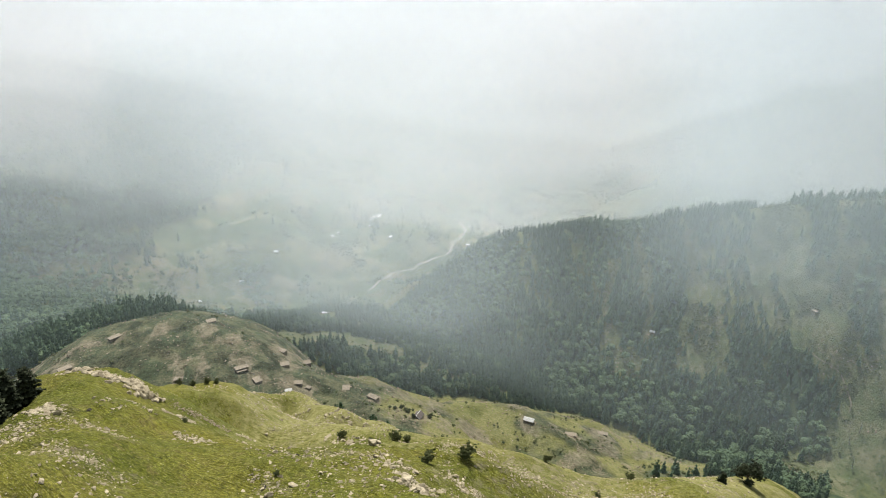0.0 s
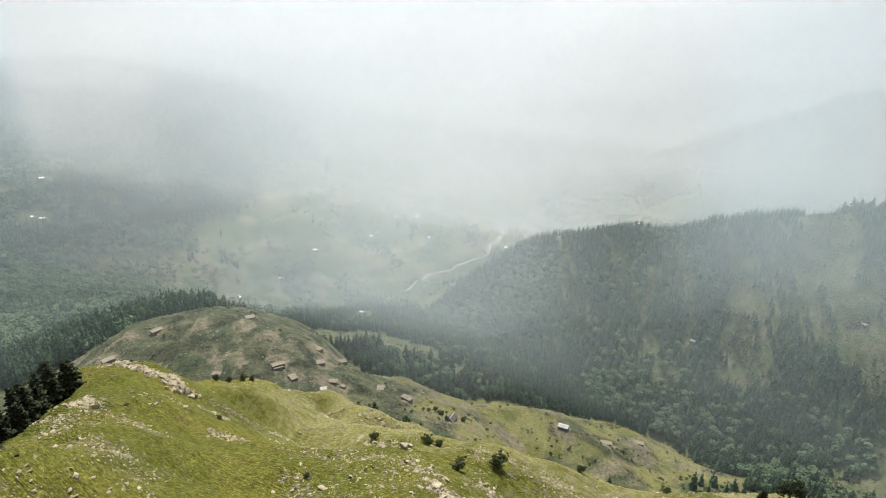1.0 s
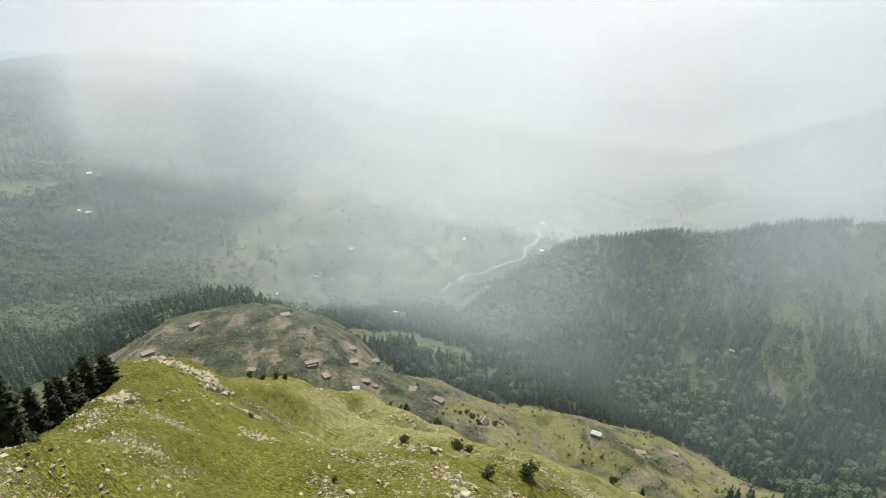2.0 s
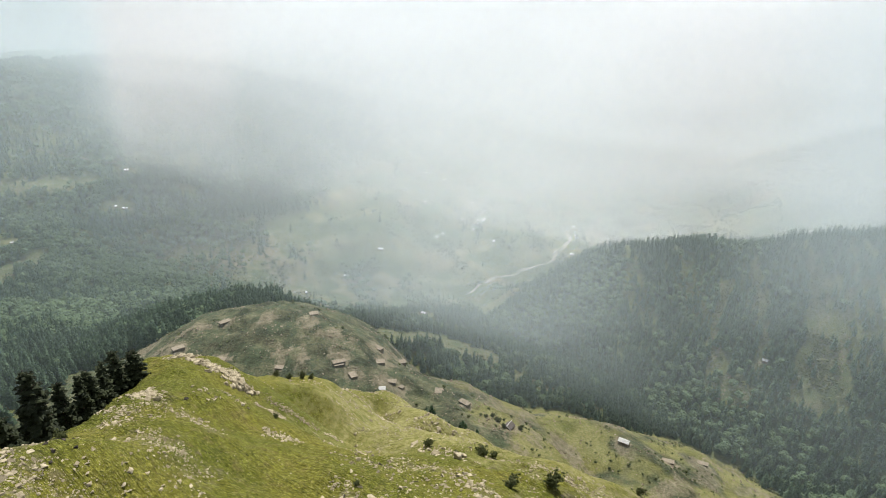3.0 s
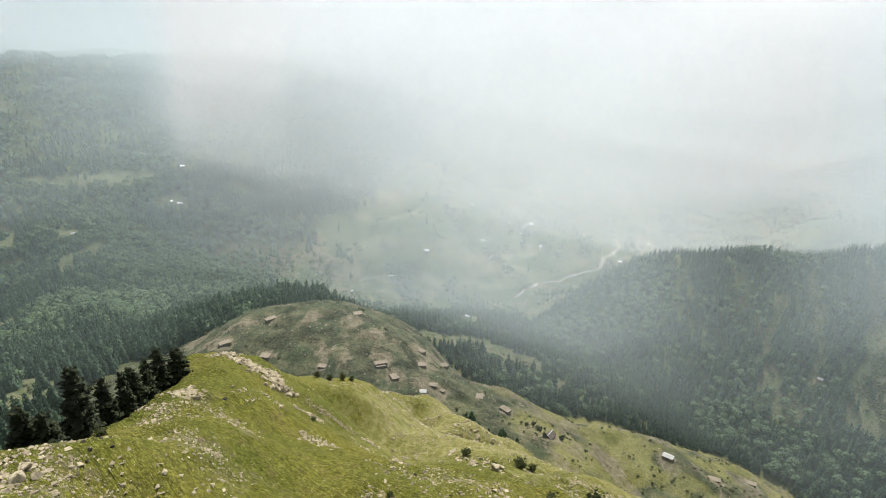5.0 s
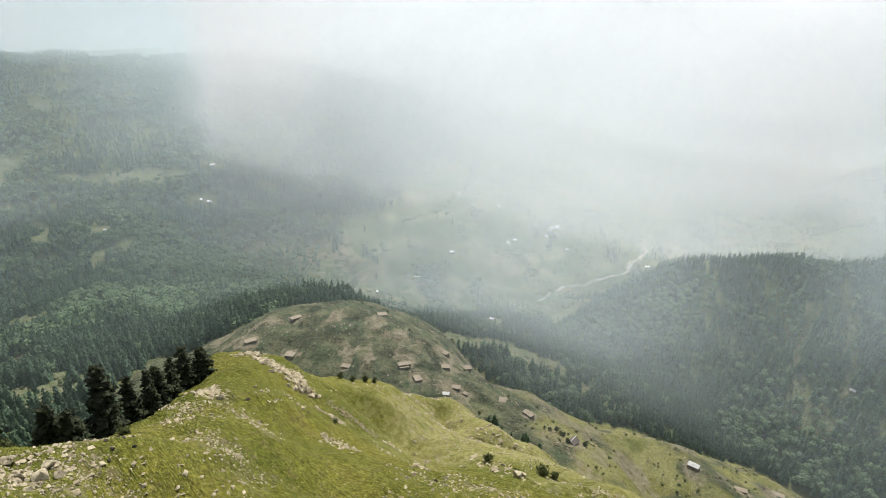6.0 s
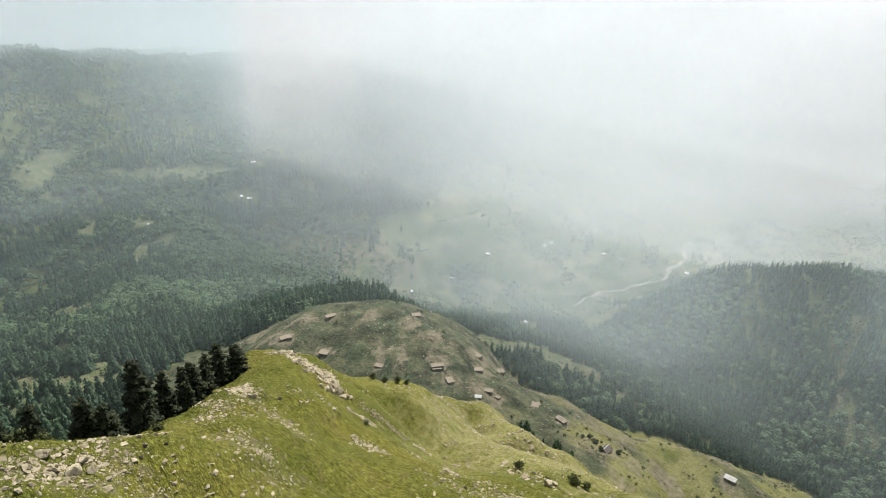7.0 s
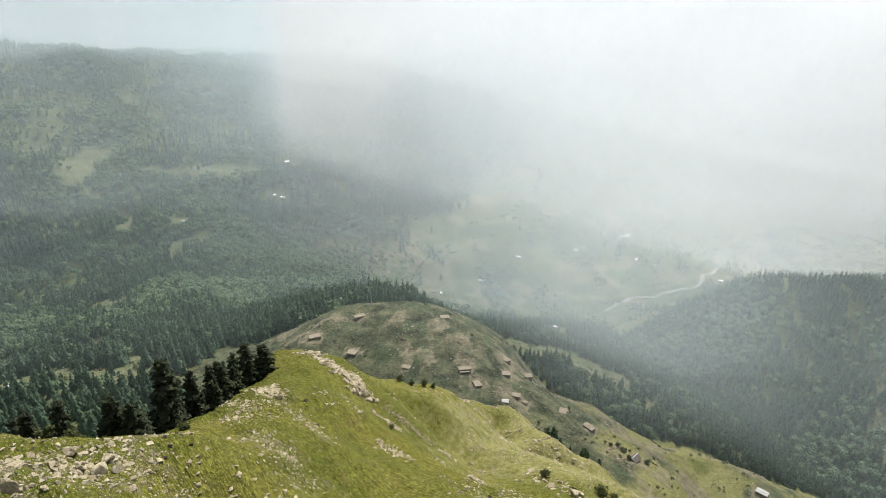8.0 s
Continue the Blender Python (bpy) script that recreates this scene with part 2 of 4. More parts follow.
def fbm(x, y, size, octaves=4, seed=0, gain=0.5):
    total, amp = 0.0, 1.0
    for n in range(octaves):
        turn = 0.6 * n
        xr, yr = x * math.cos(turn) - y * math.sin(turn), x * math.sin(turn) + y * math.cos(turn)
        total = total + amp * vnoise(xr + 13.7 * n, yr - 7.3 * n, size / 2 ** n, seed + n)
        amp *= gain
    return total


def step(a, b, v):
    k = np.clip((v - a) / (b - a), 0, 1)
    return k * k * (3 - 2 * k)


def soft_max(a, b, k):
    h = np.clip(0.5 + 0.5 * (a - b) / k, 0, 1)
    return b + (a - b) * h + k * h * (1 - h)


def ridge(x, y, crest, left, right, rnd, reach=1e6):
    """Height of a ridge: crest points (x, y, z), fall to the left and right of its line, rounding, where it turns steep."""
    total, weight = 0.0, 0.0
    for (x0, y0, z0), (x1, y1, z1) in zip(crest, crest[1:]):
        dx, dy = x1 - x0, y1 - y0
        t = np.clip(((x - x0) * dx + (y - y0) * dy) / (dx * dx + dy * dy), 0, 1)
        ox, oy = x - x0 - t * dx, y - y0 - t * dy
        d = np.hypot(ox, oy)
        side = (dx * oy - dy * ox) / (math.hypot(dx, dy) * np.maximum(d, 1e-6))
        fall = right + (left - right) * (0.5 + 0.5 * side)
        w = (d * d + 4.0) ** -4
        total = total + w * (z0 + t * (z1 - z0) - fall * (np.sqrt(d * d + rnd * rnd) - rnd) - 0.8 * np.maximum(d - reach, 0))
        weight = weight + w
    return total / weight


SPUR = [(-170, -150, 626), (-105, -20, 608), (-63, 50, 588.5), (-64, 66, 579.5), (-67, 82, 570), (-75, 107, 558.5), (-85, 130, 546.5), (-92, 145, 540.5),
        (-98, 156, 534.5), (-93, 172, 519), (-84, 192, 503),
        (-76, 208, 489), (-72, 235, 458), (-80, 270, 415), (-110, 340, 335)]
FACE = [(20, -260, 615.0), (5, -60, 611.2), (-5, 50, 577.2), (-15, 91, 556.9), (-10, 114, 543.8), (-12, 143, 520.6), (-26, 182, 495.5), (-24, 206, 476.0), (-20, 252, 428.3), (-30, 300, 377.6), (-40, 345, 360.1)]
NOSE = [(20, 60, 556.0), (75, 150, 501.0), (137, 222, 441.4), (185, 300, 373.8), (215, 380, 280.9)]
BENCH = [(-420, 450, 268.0), (-330, 440, 326.0), (-265, 440, 364.5), (-200, 452, 375.0), (-121, 400, 364.7), (-49, 425, 337.5), (30, 470, 280.4), (78, 481, 275.1), (165, 542, 216.8), (240, 610, 134.1)]
WOODED = [(-239, 552, 314.3), (-177, 588, 273.0), (-183, 650, 260.9), (-175, 859, 164.5), (-200, 950, 105.3), (-180, 1100, 40.0), (-150, 1250, -10.6)]
EAST = [(-95, 1240, 17.2), (10, 1130, 109.7), (95, 960, 243.6), (205, 880, 296.0), (300, 810, 332.0), (370, 780, 357.0), (480, 745, 388.0), (590, 715, 424.0), (800, 640, 470.0), (1100, 480, 560.0)]
FAR_EAST = [(560, 1650, 70), (760, 1720, 210), (1000, 1800, 330), (1500, 1700, 440), (2300, 1400, 600)]
EDGE = [(500, 3600, 0), (1200, 3300, 150), (2200, 3100, 330), (3600, 2600, 500)]
WEST = [(-3000, 700, 470), (-2150, 1250, 383), (-1850, 1560, 340), (-1560, 1880, 290), (-1400, 2500, 262), (-900, 3300, 160), (-300, 4300, 100)]
SHELF = [(-150, -100, 590.3), (-250, 60, 495.4), (-370, 230, 356.9), (-450, 385, 299.8), (-560, 520, 228.3), (-680, 690, 175.4), (-800, 830, 128.6)]

SHOULDER = [(-62, 62, 581.3), (-65, 60.5, 582.0), (-69, 57.5, 583.8), (-72.6, 53.7, 585.6), (-82, 44, 591)]
RIB = [(-76, 188, 506.5), (-80, 225, 479), (-82, 262, 453), (-72, 278, 440), (-58, 260, 448), (-42, 242, 457.5), (-27, 244, 449), (-8, 230, 448), (12, 205, 456)]
SPUR_FALL = (0.86, 0.68, 11, 90)
FACE_FALL = (0.23, 0.614, 30, 75)
NOSE_FALL = (0.796, 0.796, 14, 60)
BENCH_FALL = (1.040, 0.116, 70, 140)
WOODED_FALL = (0.322, 0.240, 30)
EAST_FALL = (0.509, 0.638, 18)
WEST_FALL = (0.30, 0.205, 120)
SHELF_FALL = (0.242, 0.303, 60)


def height(x, y, fine=True):
    x, y = np.asarray(x, float), np.asarray(y, float)
    z = -30 + 0.012 * np.abs(x - 0.25 * (y - 1300)) + 6 * fbm(x, y, 260, 3, 50)
    rough = fbm(x, y, 190, 4, 5)
    gully = 1 - np.sqrt(fbm(x + 0.3 * y, y, 150, 3, 21) ** 2 + 0.03)
    rise = 14 * rough + 10 * (gully - 0.6)
    z = soft_max(z, ridge(x, y, WEST, *WEST_FALL) + 1.6 * rise, 60)
    z = soft_max(z, ridge(x, y, FAR_EAST, 0.4, 0.42, 60) + 1.5 * rise, 40)
    z = soft_max(z, ridge(x, y, EDGE, 0.3, 0.3, 120) + 1.5 * rise, 40)
    z = soft_max(z, ridge(x, y, EAST, *EAST_FALL) + 0.9 * rise * step(0, 60, z + 60), 25)
    z = soft_max(z, ridge(x, y, SHELF, *SHELF_FALL) + 0.6 * rise, 30)
    z = soft_max(z, ridge(x, y, WOODED, *WOODED_FALL) + 0.3 * rise, 20)
    hill = ridge(x, y, BENCH, *BENCH_FALL) + 1.8 * fbm(x, y, 38, 4, 8)
    z = soft_max(z, hill, 12)
    near = ridge(x, y, SPUR, *SPUR_FALL)
    near = soft_max(near, ridge(x, y, FACE, *FACE_FALL), 9)
    near = soft_max(near, ridge(x, y, NOSE, *NOSE_FALL), 14)
    near = soft_max(near, ridge(x, y, SHOULDER, 0.6, 0.95, 4), 2)
    near = soft_max(near, ridge(x, y, RIB, 1.2, 1.2, 8) - 1.5, 11)
    near = near + 1.5 * fbm(x, y, 26, 3, 31)
    z = soft_max(z, near, 10)
    if fine:
        close = 1 - step(260, 420, y)
        u, v = 0.65 * x - 0.76 * y, 0.76 * x + 0.65 * y
        laid = fbm(u / 3.6, v, 1.5, 3, 60, 0.6)
        z = z + close * (0.75 * fbm(x, y, 8, 2, 60) + 0.26 * laid * (0.4 + step(-0.3, 0.6, vnoise(x, y, 13, 68))) * (1 - 0.7 * step(150, 210, y)) - 0.55 * step(0.5, 0.9, vnoise(u / 2.5, v, 4.5, 69)))
        far = (1 - close) * step(720, 600, y)
        z = z + far * (0.7 * fbm(x, y, 9, 3, 61) + 1.6 * step(0.1, 0.5, 1 - 2.2 * np.abs(fbm(x, y * 1.8, 45, 3, 33))) * step(-0.4, 0.4, vnoise(x, y, 60, 34)))
    return z

# ---- ground ----
def soup(name, verts, tris, mat, smooth=False):
    """One mesh object from arrays of vertices and triangles."""
    data = bpy.data.meshes.new(name)
    verts, tris = np.asarray(verts, np.float32), np.asarray(tris, np.int32)
    data.vertices.add(len(verts))
    data.vertices.foreach_set("co", verts.ravel())
    data.loops.add(tris.size)
    data.loops.foreach_set("vertex_index", tris.ravel())
    data.polygons.add(len(tris))
    data.polygons.foreach_set("loop_start", np.arange(0, tris.size, 3, dtype=np.int32))
    data.polygons.foreach_set("use_smooth", np.full(len(tris), smooth))
    data.materials.append(mat)
    data.update(calc_edges=True)
    return new(name, data)


def lay(ob, name, values):
    layer = ob.data.attributes.new(name, "FLOAT", "POINT")
    layer.data.foreach_set("value", np.asarray(values, np.float32).ravel())


def sheet(rows, cols, closed=False):
    """Triangles of a grid of rows x cols vertices."""
    r, c = np.meshgrid(np.arange(rows - 1), np.arange(cols if closed else cols - 1), indexing="ij")
    a, b = r * cols + c, r * cols + (c + 1) % cols
    return np.concatenate([np.stack([a, b, b + cols], -1).reshape(-1, 3), np.stack([a, b + cols, a + cols], -1).reshape(-1, 3)])


def away(x, y, x0, y0, x1, y1):
    """Distance from a stretch of line."""
    dx, dy = x1 - x0, y1 - y0
    t = np.clip(((x - x0) * dx + (y - y0) * dy) / (dx * dx + dy * dy), 0, 1)
    return np.hypot(x - x0 - t * dx, y - y0 - t * dy)


# ledges where the rock breaks through: from x, y to x, y, width, number of stones, least and largest size
LEDGES = (
    (-97, 152, -82, 141, 1.6, 30, 0.8, 2.4), (-82, 141, -75, 136, 1.8, 24, 0.8, 2.6), (-74, 138, -68, 133, 2.4, 42, 0.8, 2.8), (-104, 155, -98, 153, 1.5, 10, 0.4, 1.0),
    (-80, 112, -72, 106, 2.6, 34, 0.5, 2.2), (-70, 88, -73, 102, 3.0, 44, 0.3, 1.1), (-70, 103, -54, 96, 2.2, 50, 0.25, 0.9), (-60, 83, -52, 83, 3.0, 50, 0.25, 1.0),
    (-56, 83, -47, 80, 4.5, 70, 0.15, 0.6), (-69, 124, -60, 117, 1.3, 14, 0.3, 1.0))
LEDGES += (
    (-63, 128, -58, 132, 1.2, 16, 0.4, 1.7), (-65, 138, -53, 141, 1.8, 50, 0.3, 1.0), (-53, 112, -46, 113, 2.2, 42, 0.3, 1.1), (-51, 142, -47, 143, 1.5, 10, 0.4, 1.5),
    (-42, 144, -33, 125, 1.6, 12, 0.5, 1.8), (-66, 192, -39, 179, 4.0, 46, 0.25, 0.9), (-82, 190, -62, 205, 3.0, 30, 0.4, 1.0), (-36, 172, -18, 147, 2.6, 14, 0.6, 2.0),
    (-25, 112, -15, 106, 2.6, 18, 0.3, 0.8), (-12, 109, -6, 95, 2.6, 26, 0.4, 1.4))
LEDGES += (
    (-7, 92, -1, 86, 2.4, 12, 0.8, 2.0), (-7, 145, 4, 111, 3.5, 46, 0.3, 0.9), (2, 152, 12, 149, 2.5, 34, 0.4, 1.0), (1, 103, 9, 101, 3.5, 34, 0.4, 1.3),
    (12, 152, 28, 144, 5.0, 80, 0.3, 1.1), (15, 113, 42, 137, 5.0, 60, 0.3, 1.0), (45, 140, 62, 152, 4.0, 50, 0.3, 1.0), (-30, 92, -25, 85, 2.2, 26, 0.2, 0.8))
LEDGES += (
    (-64, 46, -65, 56, 3.6, 70, 0.4, 1.9), (-63, 54, -61, 64, 4.5, 130, 0.3, 1.5), (-61, 46, -56, 62, 4.0, 100, 0.2, 0.9), (-63, 67, -67, 77, 0.8, 34, 0.4, 1.1),
    (-60, 62, -53, 60, 2.6, 60, 0.2, 0.8), (-81, 228, -62, 258, 7.0, 30, 0.7, 2.6), (-52, 240, -24, 244, 7.0, 32, 0.7, 2.6), (-66, 200, -36, 226, 9.0, 30, 0.5, 2.0), (-56, 160, -34, 196, 8.0, 30, 0.45, 1.8), (-20, 190, 4, 205, 7.0, 26, 0.5, 1.9))


RIVER = [(-150, 1250), (-113, 1341), (-56, 1432), (-5, 1480), (43, 1598), (55, 1687), (114, 1748), (147, 1914), (165, 2060), (240, 2300), (260, 2700)]
ROAD = [(-1500, 880), (-1389, 966), (-1400, 1054), (-1372, 1148), (-1324, 1228), (-1286, 1347), (-1160, 1382), (-1072, 1378), (-960, 1420)]
PATH = [(360, 640), (380, 601), (394, 581), (395, 566), (395, 552), (386, 537), (392, 500)]
YARDS = [(-260, 402, 15), (-285, 408, 14), (-240, 437, 9), (-222, 393, 8), (-176, 389, 7), (-176, 460, 8), (-138, 405, 12), (-125, 396, 9), (-101, 402, 14), (-120, 448, 9),
         (-114, 427, 10), (-111, 474, 11), (-67, 414, 6), (-47, 406, 8), (-14, 388, 9), (30, 440, 24), (77, 474, 13), (114, 480, 12), (152, 518, 12)]


def line_away(x, y, points):
    return np.minimum.reduce([away(x, y, *a, *b) for a, b in zip(points, points[1:])])


# open strips in the woods, and groves within them: half width, line
GLADES = [
    (27, [(-292, 496), (-250, 506), (-222, 512)]),
    (22, [(392, 795), (388, 760), (386, 722), (374, 680), (382, 640)]), (34, [(396, 612), (404, 582), (410, 552), (400, 512), (362, 496)]), (14, [(360, 740), (356, 690), (360, 640)]),
    (26, [(425, 700), (440, 640), (446, 590)]), (5, [(216, 795), (199, 744), (194, 695)]), (4, [(247, 815), (246, 760), (242, 703), (234, 676)]),
    (11, [(296, 778), (302, 747), (291, 708), (277, 655), (271, 623)]), (7, [(323, 724), (308, 681), (300, 641), (286, 620)]), (7, [(205, 665), (212, 650)]), (26, [(470, 760), (500, 740)]),
    (46, [(-205, 825), (-170, 820), (-128, 795)]), (20, [(-125, 790), (-100, 750), (-80, 700)]), (15, [(-185, 600), (-150, 605), (-112, 632), (-75, 625), (-48, 632)]), (9, [(-15, 610), (20, 600), (60, 590)]),
    (36, [(-460, 335), (-530, 345)]), (32, [(-545, 430), (-600, 455), (-585, 480)]), (24, [(-640, 405), (-690, 440)]), (12, [(-420, 385), (-470, 420)]), (40, [(-520, 1090), (-430, 1110), (-380, 1150)]),
    (13, [(-860, 870), (-905, 930), (-890, 990)]), (9, [(-1010, 900), (-1040, 960), (-1100, 985)]), (30, [(-1180, 1150), (-1100, 1210), (-1010, 1290)]), (20, [(-1240, 1000), (-1300, 1090)])]
GROVES = [
    (12, [(343, 790), (343, 729), (327, 687), (336, 661), (342, 620), (326, 579)]), (14, [(280, 800), (278, 768), (266, 700)]), (13, [(432, 745), (419, 695)]), (13, [(444, 662), (429, 617), (430, 596)]),
    (8, [(380, 570), (376, 560)]), (7, [(352, 604), (354, 596)]), (9, [(333, 538), (362, 526)]), (8, [(400, 478), (415, 500)]), (9, [(455, 720), (462, 690)])]


def covers(x, y):
    """What grows where: bare hill, heath, dry earth, woods, glades, fields, the river bed and tracks, each from 0 to 1."""
    z = height(x, y, False)
    near = np.maximum(np.maximum(ridge(x, y, SPUR, *SPUR_FALL), ridge(x, y, FACE, *FACE_FALL)), np.maximum(ridge(x, y, NOSE, *NOSE_FALL), ridge(x, y, RIB, 1.3, 1.3, 6)))
    bench = ridge(x, y, BENCH, *BENCH_FALL)
    hill, shelf = step(-10, -3, near - z), step(-14, -5, bench - z) * step(300, 345, y)
    shelf = np.maximum(shelf, hill * step(282, 325, y))
    shelf = np.maximum(shelf, step(34, 20, away(x, y, 140, 520, 212, 492) + 10 * vnoise(x, y, 16, 72)))
    bare = np.maximum(hill * step(-125, -108, x), shelf)
    east = step(-34, -8, ridge(x, y, EAST, *EAST_FALL) - z)
    floor = step(105, 50, z + 0.03 * np.abs(x) - 30 * step(-640, -500, x)) * step(980, 1080, y)
    n = fbm(x, y, 130, 4, 71)
    woods = (1 - bare) * (1 - floor * (0.97 - 0.5 * step(0.25, 0.5, fbm(x + 0.5 * y, y * 0.3, 60, 3, 74)))) * np.maximum(step(-1.25, -0.85, n), step(-140, -80, x))
    m = fbm(x, y, 34, 4, 73)
    glade = 0.0
    for size, line in GLADES:
        glade = np.maximum(glade, step(1.25 * size, 0.8 * size, line_away(x, y, line) + (2 + 0.55 * size) * m))
    grove = 0.0
    for size, line in GROVES:
        grove = np.maximum(grove, step(1.2 * size, 0.8 * size, line_away(x, y, line) + (2 + 0.3 * size) * m))
    glade = glade * (1 - 0.95 * grove)
    for gx, gy, size in ((-960, 1000, 34), (-900, 1240, 40), (-960, 1372, 30), (-1180, 1000, 40), (-760, 640, 26), (-1320, 1130, 60), (-700, 1180, 40), (-1250, 800, 36),
                         (-830, 1400, 34), (-560, 1400, 60), (-1450, 1400, 60)):
        glade = glade + step(size, size * 0.45, np.hypot(x - gx, (y - gy) * 1.3) + 24 * n)
    streak = fbm(x * 2.2 + 0.25 * y, y * 0.5, 60, 4, 77)
    west = step(-60, 0, ridge(x, y, WEST, *WEST_FALL) - z + 30)
    glade = glade + 0.28 * east * step(0.42, 0.68, streak) + 0.42 * west * step(0.15, 0.5, fbm(x, y, 80, 4, 79))
    glade = np.clip(glade, 0, 1) * (1 - bare)
    glade = np.maximum(glade, (1 - bare) * 0.35 * step(30, 0, away(x, y, -170, 110, -400, 290) - 70 + 60 * n))
    ravine = step(15, 45, x) * step(245, 215, x) * step(490, 455, y)
    woods = woods * (1 - glade) * (1 - 0.96 * ravine)
    glade = (1 - bare) * (1 - woods)
    river = line_away(x, y, RIVER) < 14
    fields = floor * step(0.1, 0.4, 1 - woods)
    track = np.minimum(line_away(x, y, ROAD), line_away(x, y, PATH)) < 5
    yard = 0.0
    for px, py, size in YARDS:
        yard = np.maximum(yard, step(size, size * 0.5, np.hypot(x - px, y - py) + 5 * fbm(x, y, 9, 3, 97)))
    worn, patch = fbm(x, y, 24, 5, 83), 0.0
    for px, py, size in ((-200, 440, 20), (-176, 440, 20), (-180, 408, 17), (-140, 414, 18), (-306, 440, 22), (-268, 414, 16), (-252, 430, 14), (-165, 403, 12), (-120, 456, 20), (-150, 440, 16), (-118, 430, 12)):
        patch = np.maximum(patch, step(size, 0.3 * size, np.hypot(x - px, (y - py) * 1.2) + 11 * worn))
    pale = np.maximum(step(-80, -10, x), step(-160, -110, x) * step(425, 450, y)) * step(-0.3, 0.4, worn)
    dry = shelf * np.maximum(np.maximum(0.62 * patch * step(-0.7, 0.15, fbm(x, y, 9, 3, 84)), 0.5 * pale), np.maximum(0.6 * yard, 0.3 * step(0.3, 0.7, worn) * step(-150, -90, x)))
    rubble = 0.0
    for a in LEDGES:
        rubble = np.maximum(rubble, step(1.0, 0.35, away(x, y, *a[:4]) / (a[4] + 1.4) + 0.55 * fbm(x, y, 5, 3, 98)))
    dry = np.maximum(dry, hill * (1 - shelf) * np.maximum(0.24 * rubble, 0.3 * step(-50, 25, x) * step(-0.3, 0.4, fbm(x, y, 14, 4, 87))))
    return bare, shelf, dry, woods, glade, fields, river, track


def ground():
    fine = np.arange(-64, 44, 0.22)
    turn = np.radians(np.concatenate([np.arange(-180, -66, 3.0), fine, np.arange(46, 180, 3.0)]))
    reach = np.concatenate([[0.02, 3.0, 6.5], 10 * 1.03 ** np.arange(0, 41), 33.6 * 1.0062 ** np.arange(1, 333), 262 * 1.0118 ** np.arange(1, 252)])
    r, a = np.meshgrid(reach, turn, indexing="ij")
    x, y = r * np.sin(a), r * np.cos(a)
    ob = soup("ground", np.stack([x, y, height(x, y)], -1).reshape(-1, 3), sheet(len(reach), len(turn), True)[:, ::-1], GROUND, True)
    bare, shelf, dry, woods, glade, fields, river, track = covers(x, y)
    heath = shelf * (1 - 0.75 * step(-95, -20, x) * step(-0.35, 0.45, fbm(x, y, 30, 4, 86) + 0.5 * step(410, 480, y - 0.45 * np.maximum(x, 0))))
    straw = (0.5 * np.maximum(step(-25, 25, x), step(-90, -50, x) * step(110, 150, y)) + 0.3 * step(150, 190, y)) * (0.9 + 0.5 * fbm(x, y, 22, 3, 88))
    for name, values in (("straw", straw), ("heath", heath), ("dry", dry), ("wood", woods), ("glade", glade), ("field", fields)):
        lay(ob, name, values)
    return tagged(ob, "grassy mountain ridge falling to wooded slopes and a valley", "ground", kind="structure")


ground()


def ribbon(name, points, wide, lift, mat, label, category, seed, ragged):
    """A strip that lies on the ground along a line."""
    nodes = [np.array(p, float) for p in points]
    line = []
    for k in range(len(nodes) - 1):
        p0, p1, p2, p3 = nodes[max(k - 1, 0)], nodes[k], nodes[k + 1], nodes[min(k + 2, len(nodes) - 1)]
        for t in np.arange(0, 1, 4.0 / np.linalg.norm(p2 - p1)):
            line.append(0.5 * (2 * p1 + (p2 - p0) * t + (2 * p0 - 5 * p1 + 4 * p2 - p3) * t * t + (3 * p1 - p0 - 3 * p2 + p3) * t ** 3))
    line = np.array(line)
    along = np.gradient(line, axis=0)
    side = np.stack([-along[:, 1], along[:, 0]], 1) / np.linalg.norm(along, axis=1)[:, None]
    bend = ragged * fbm(line[:, 0], line[:, 1], 60, 3, seed)[:, None]
    half = wide * (0.5 + 0.35 * fbm(line[:, 0], line[:, 1], 45, 3, seed + 4))[:, None]
    across = np.linspace(-1, 1, 5)
    spots = np.stack([line + side * (bend + half * c) for c in across], 1)
    z = height(spots[..., 0], spots[..., 1], False) + lift - 0.5 * lift * np.abs(across) ** 2
    verts = np.concatenate([spots, z[..., None]], -1).reshape(-1, 3)
    return tagged(soup(name, verts, sheet(len(line), 5)[:, ::-1], mat, True), label, category, kind="structure")


ribbon("river_bed", RIVER, 8.5, 1.3, GRAVEL, "pale gravel river bed winding along the valley floor", "river bed", 90, 9)
ribbon("dirt_road", ROAD, 2.2, 1.5, DUST, "pale dirt road cut across the wooded hillside", "road", 95, 5)
ribbon("footpath", PATH, 0.9, 0.4, DUST, "worn footpath down the open slope", "path", 99, 3)


# ---- woods ----
def tent(verts, tris, middle, out, size, sag, rng, sides=5):
    """A ragged spray of foliage: a low pyramid, its point towards out, its rim uneven."""
    out = out.normalized()
    u = out.orthogonal().normalized()
    v = out.cross(u)
    start = len(verts)
    verts.append(tuple(middle + out * size * rng.uniform(0.35, 0.6)))
    for s in range(sides):
        a = 2 * math.pi * (s + rng.uniform(-0.3, 0.3)) / sides
        r = size * rng.uniform(0.65, 1.25)
        p = middle + u * r * math.cos(a) + v * r * math.sin(a) - out * size * rng.uniform(0.0, 0.35)
        verts.append((p.x, p.y, max(0.0, p.z - sag * size * rng.uniform(0.3, 1.0))))
    for s in range(sides):
        tris.append((start, start + 1 + s, start + 1 + (s + 1) % sides))


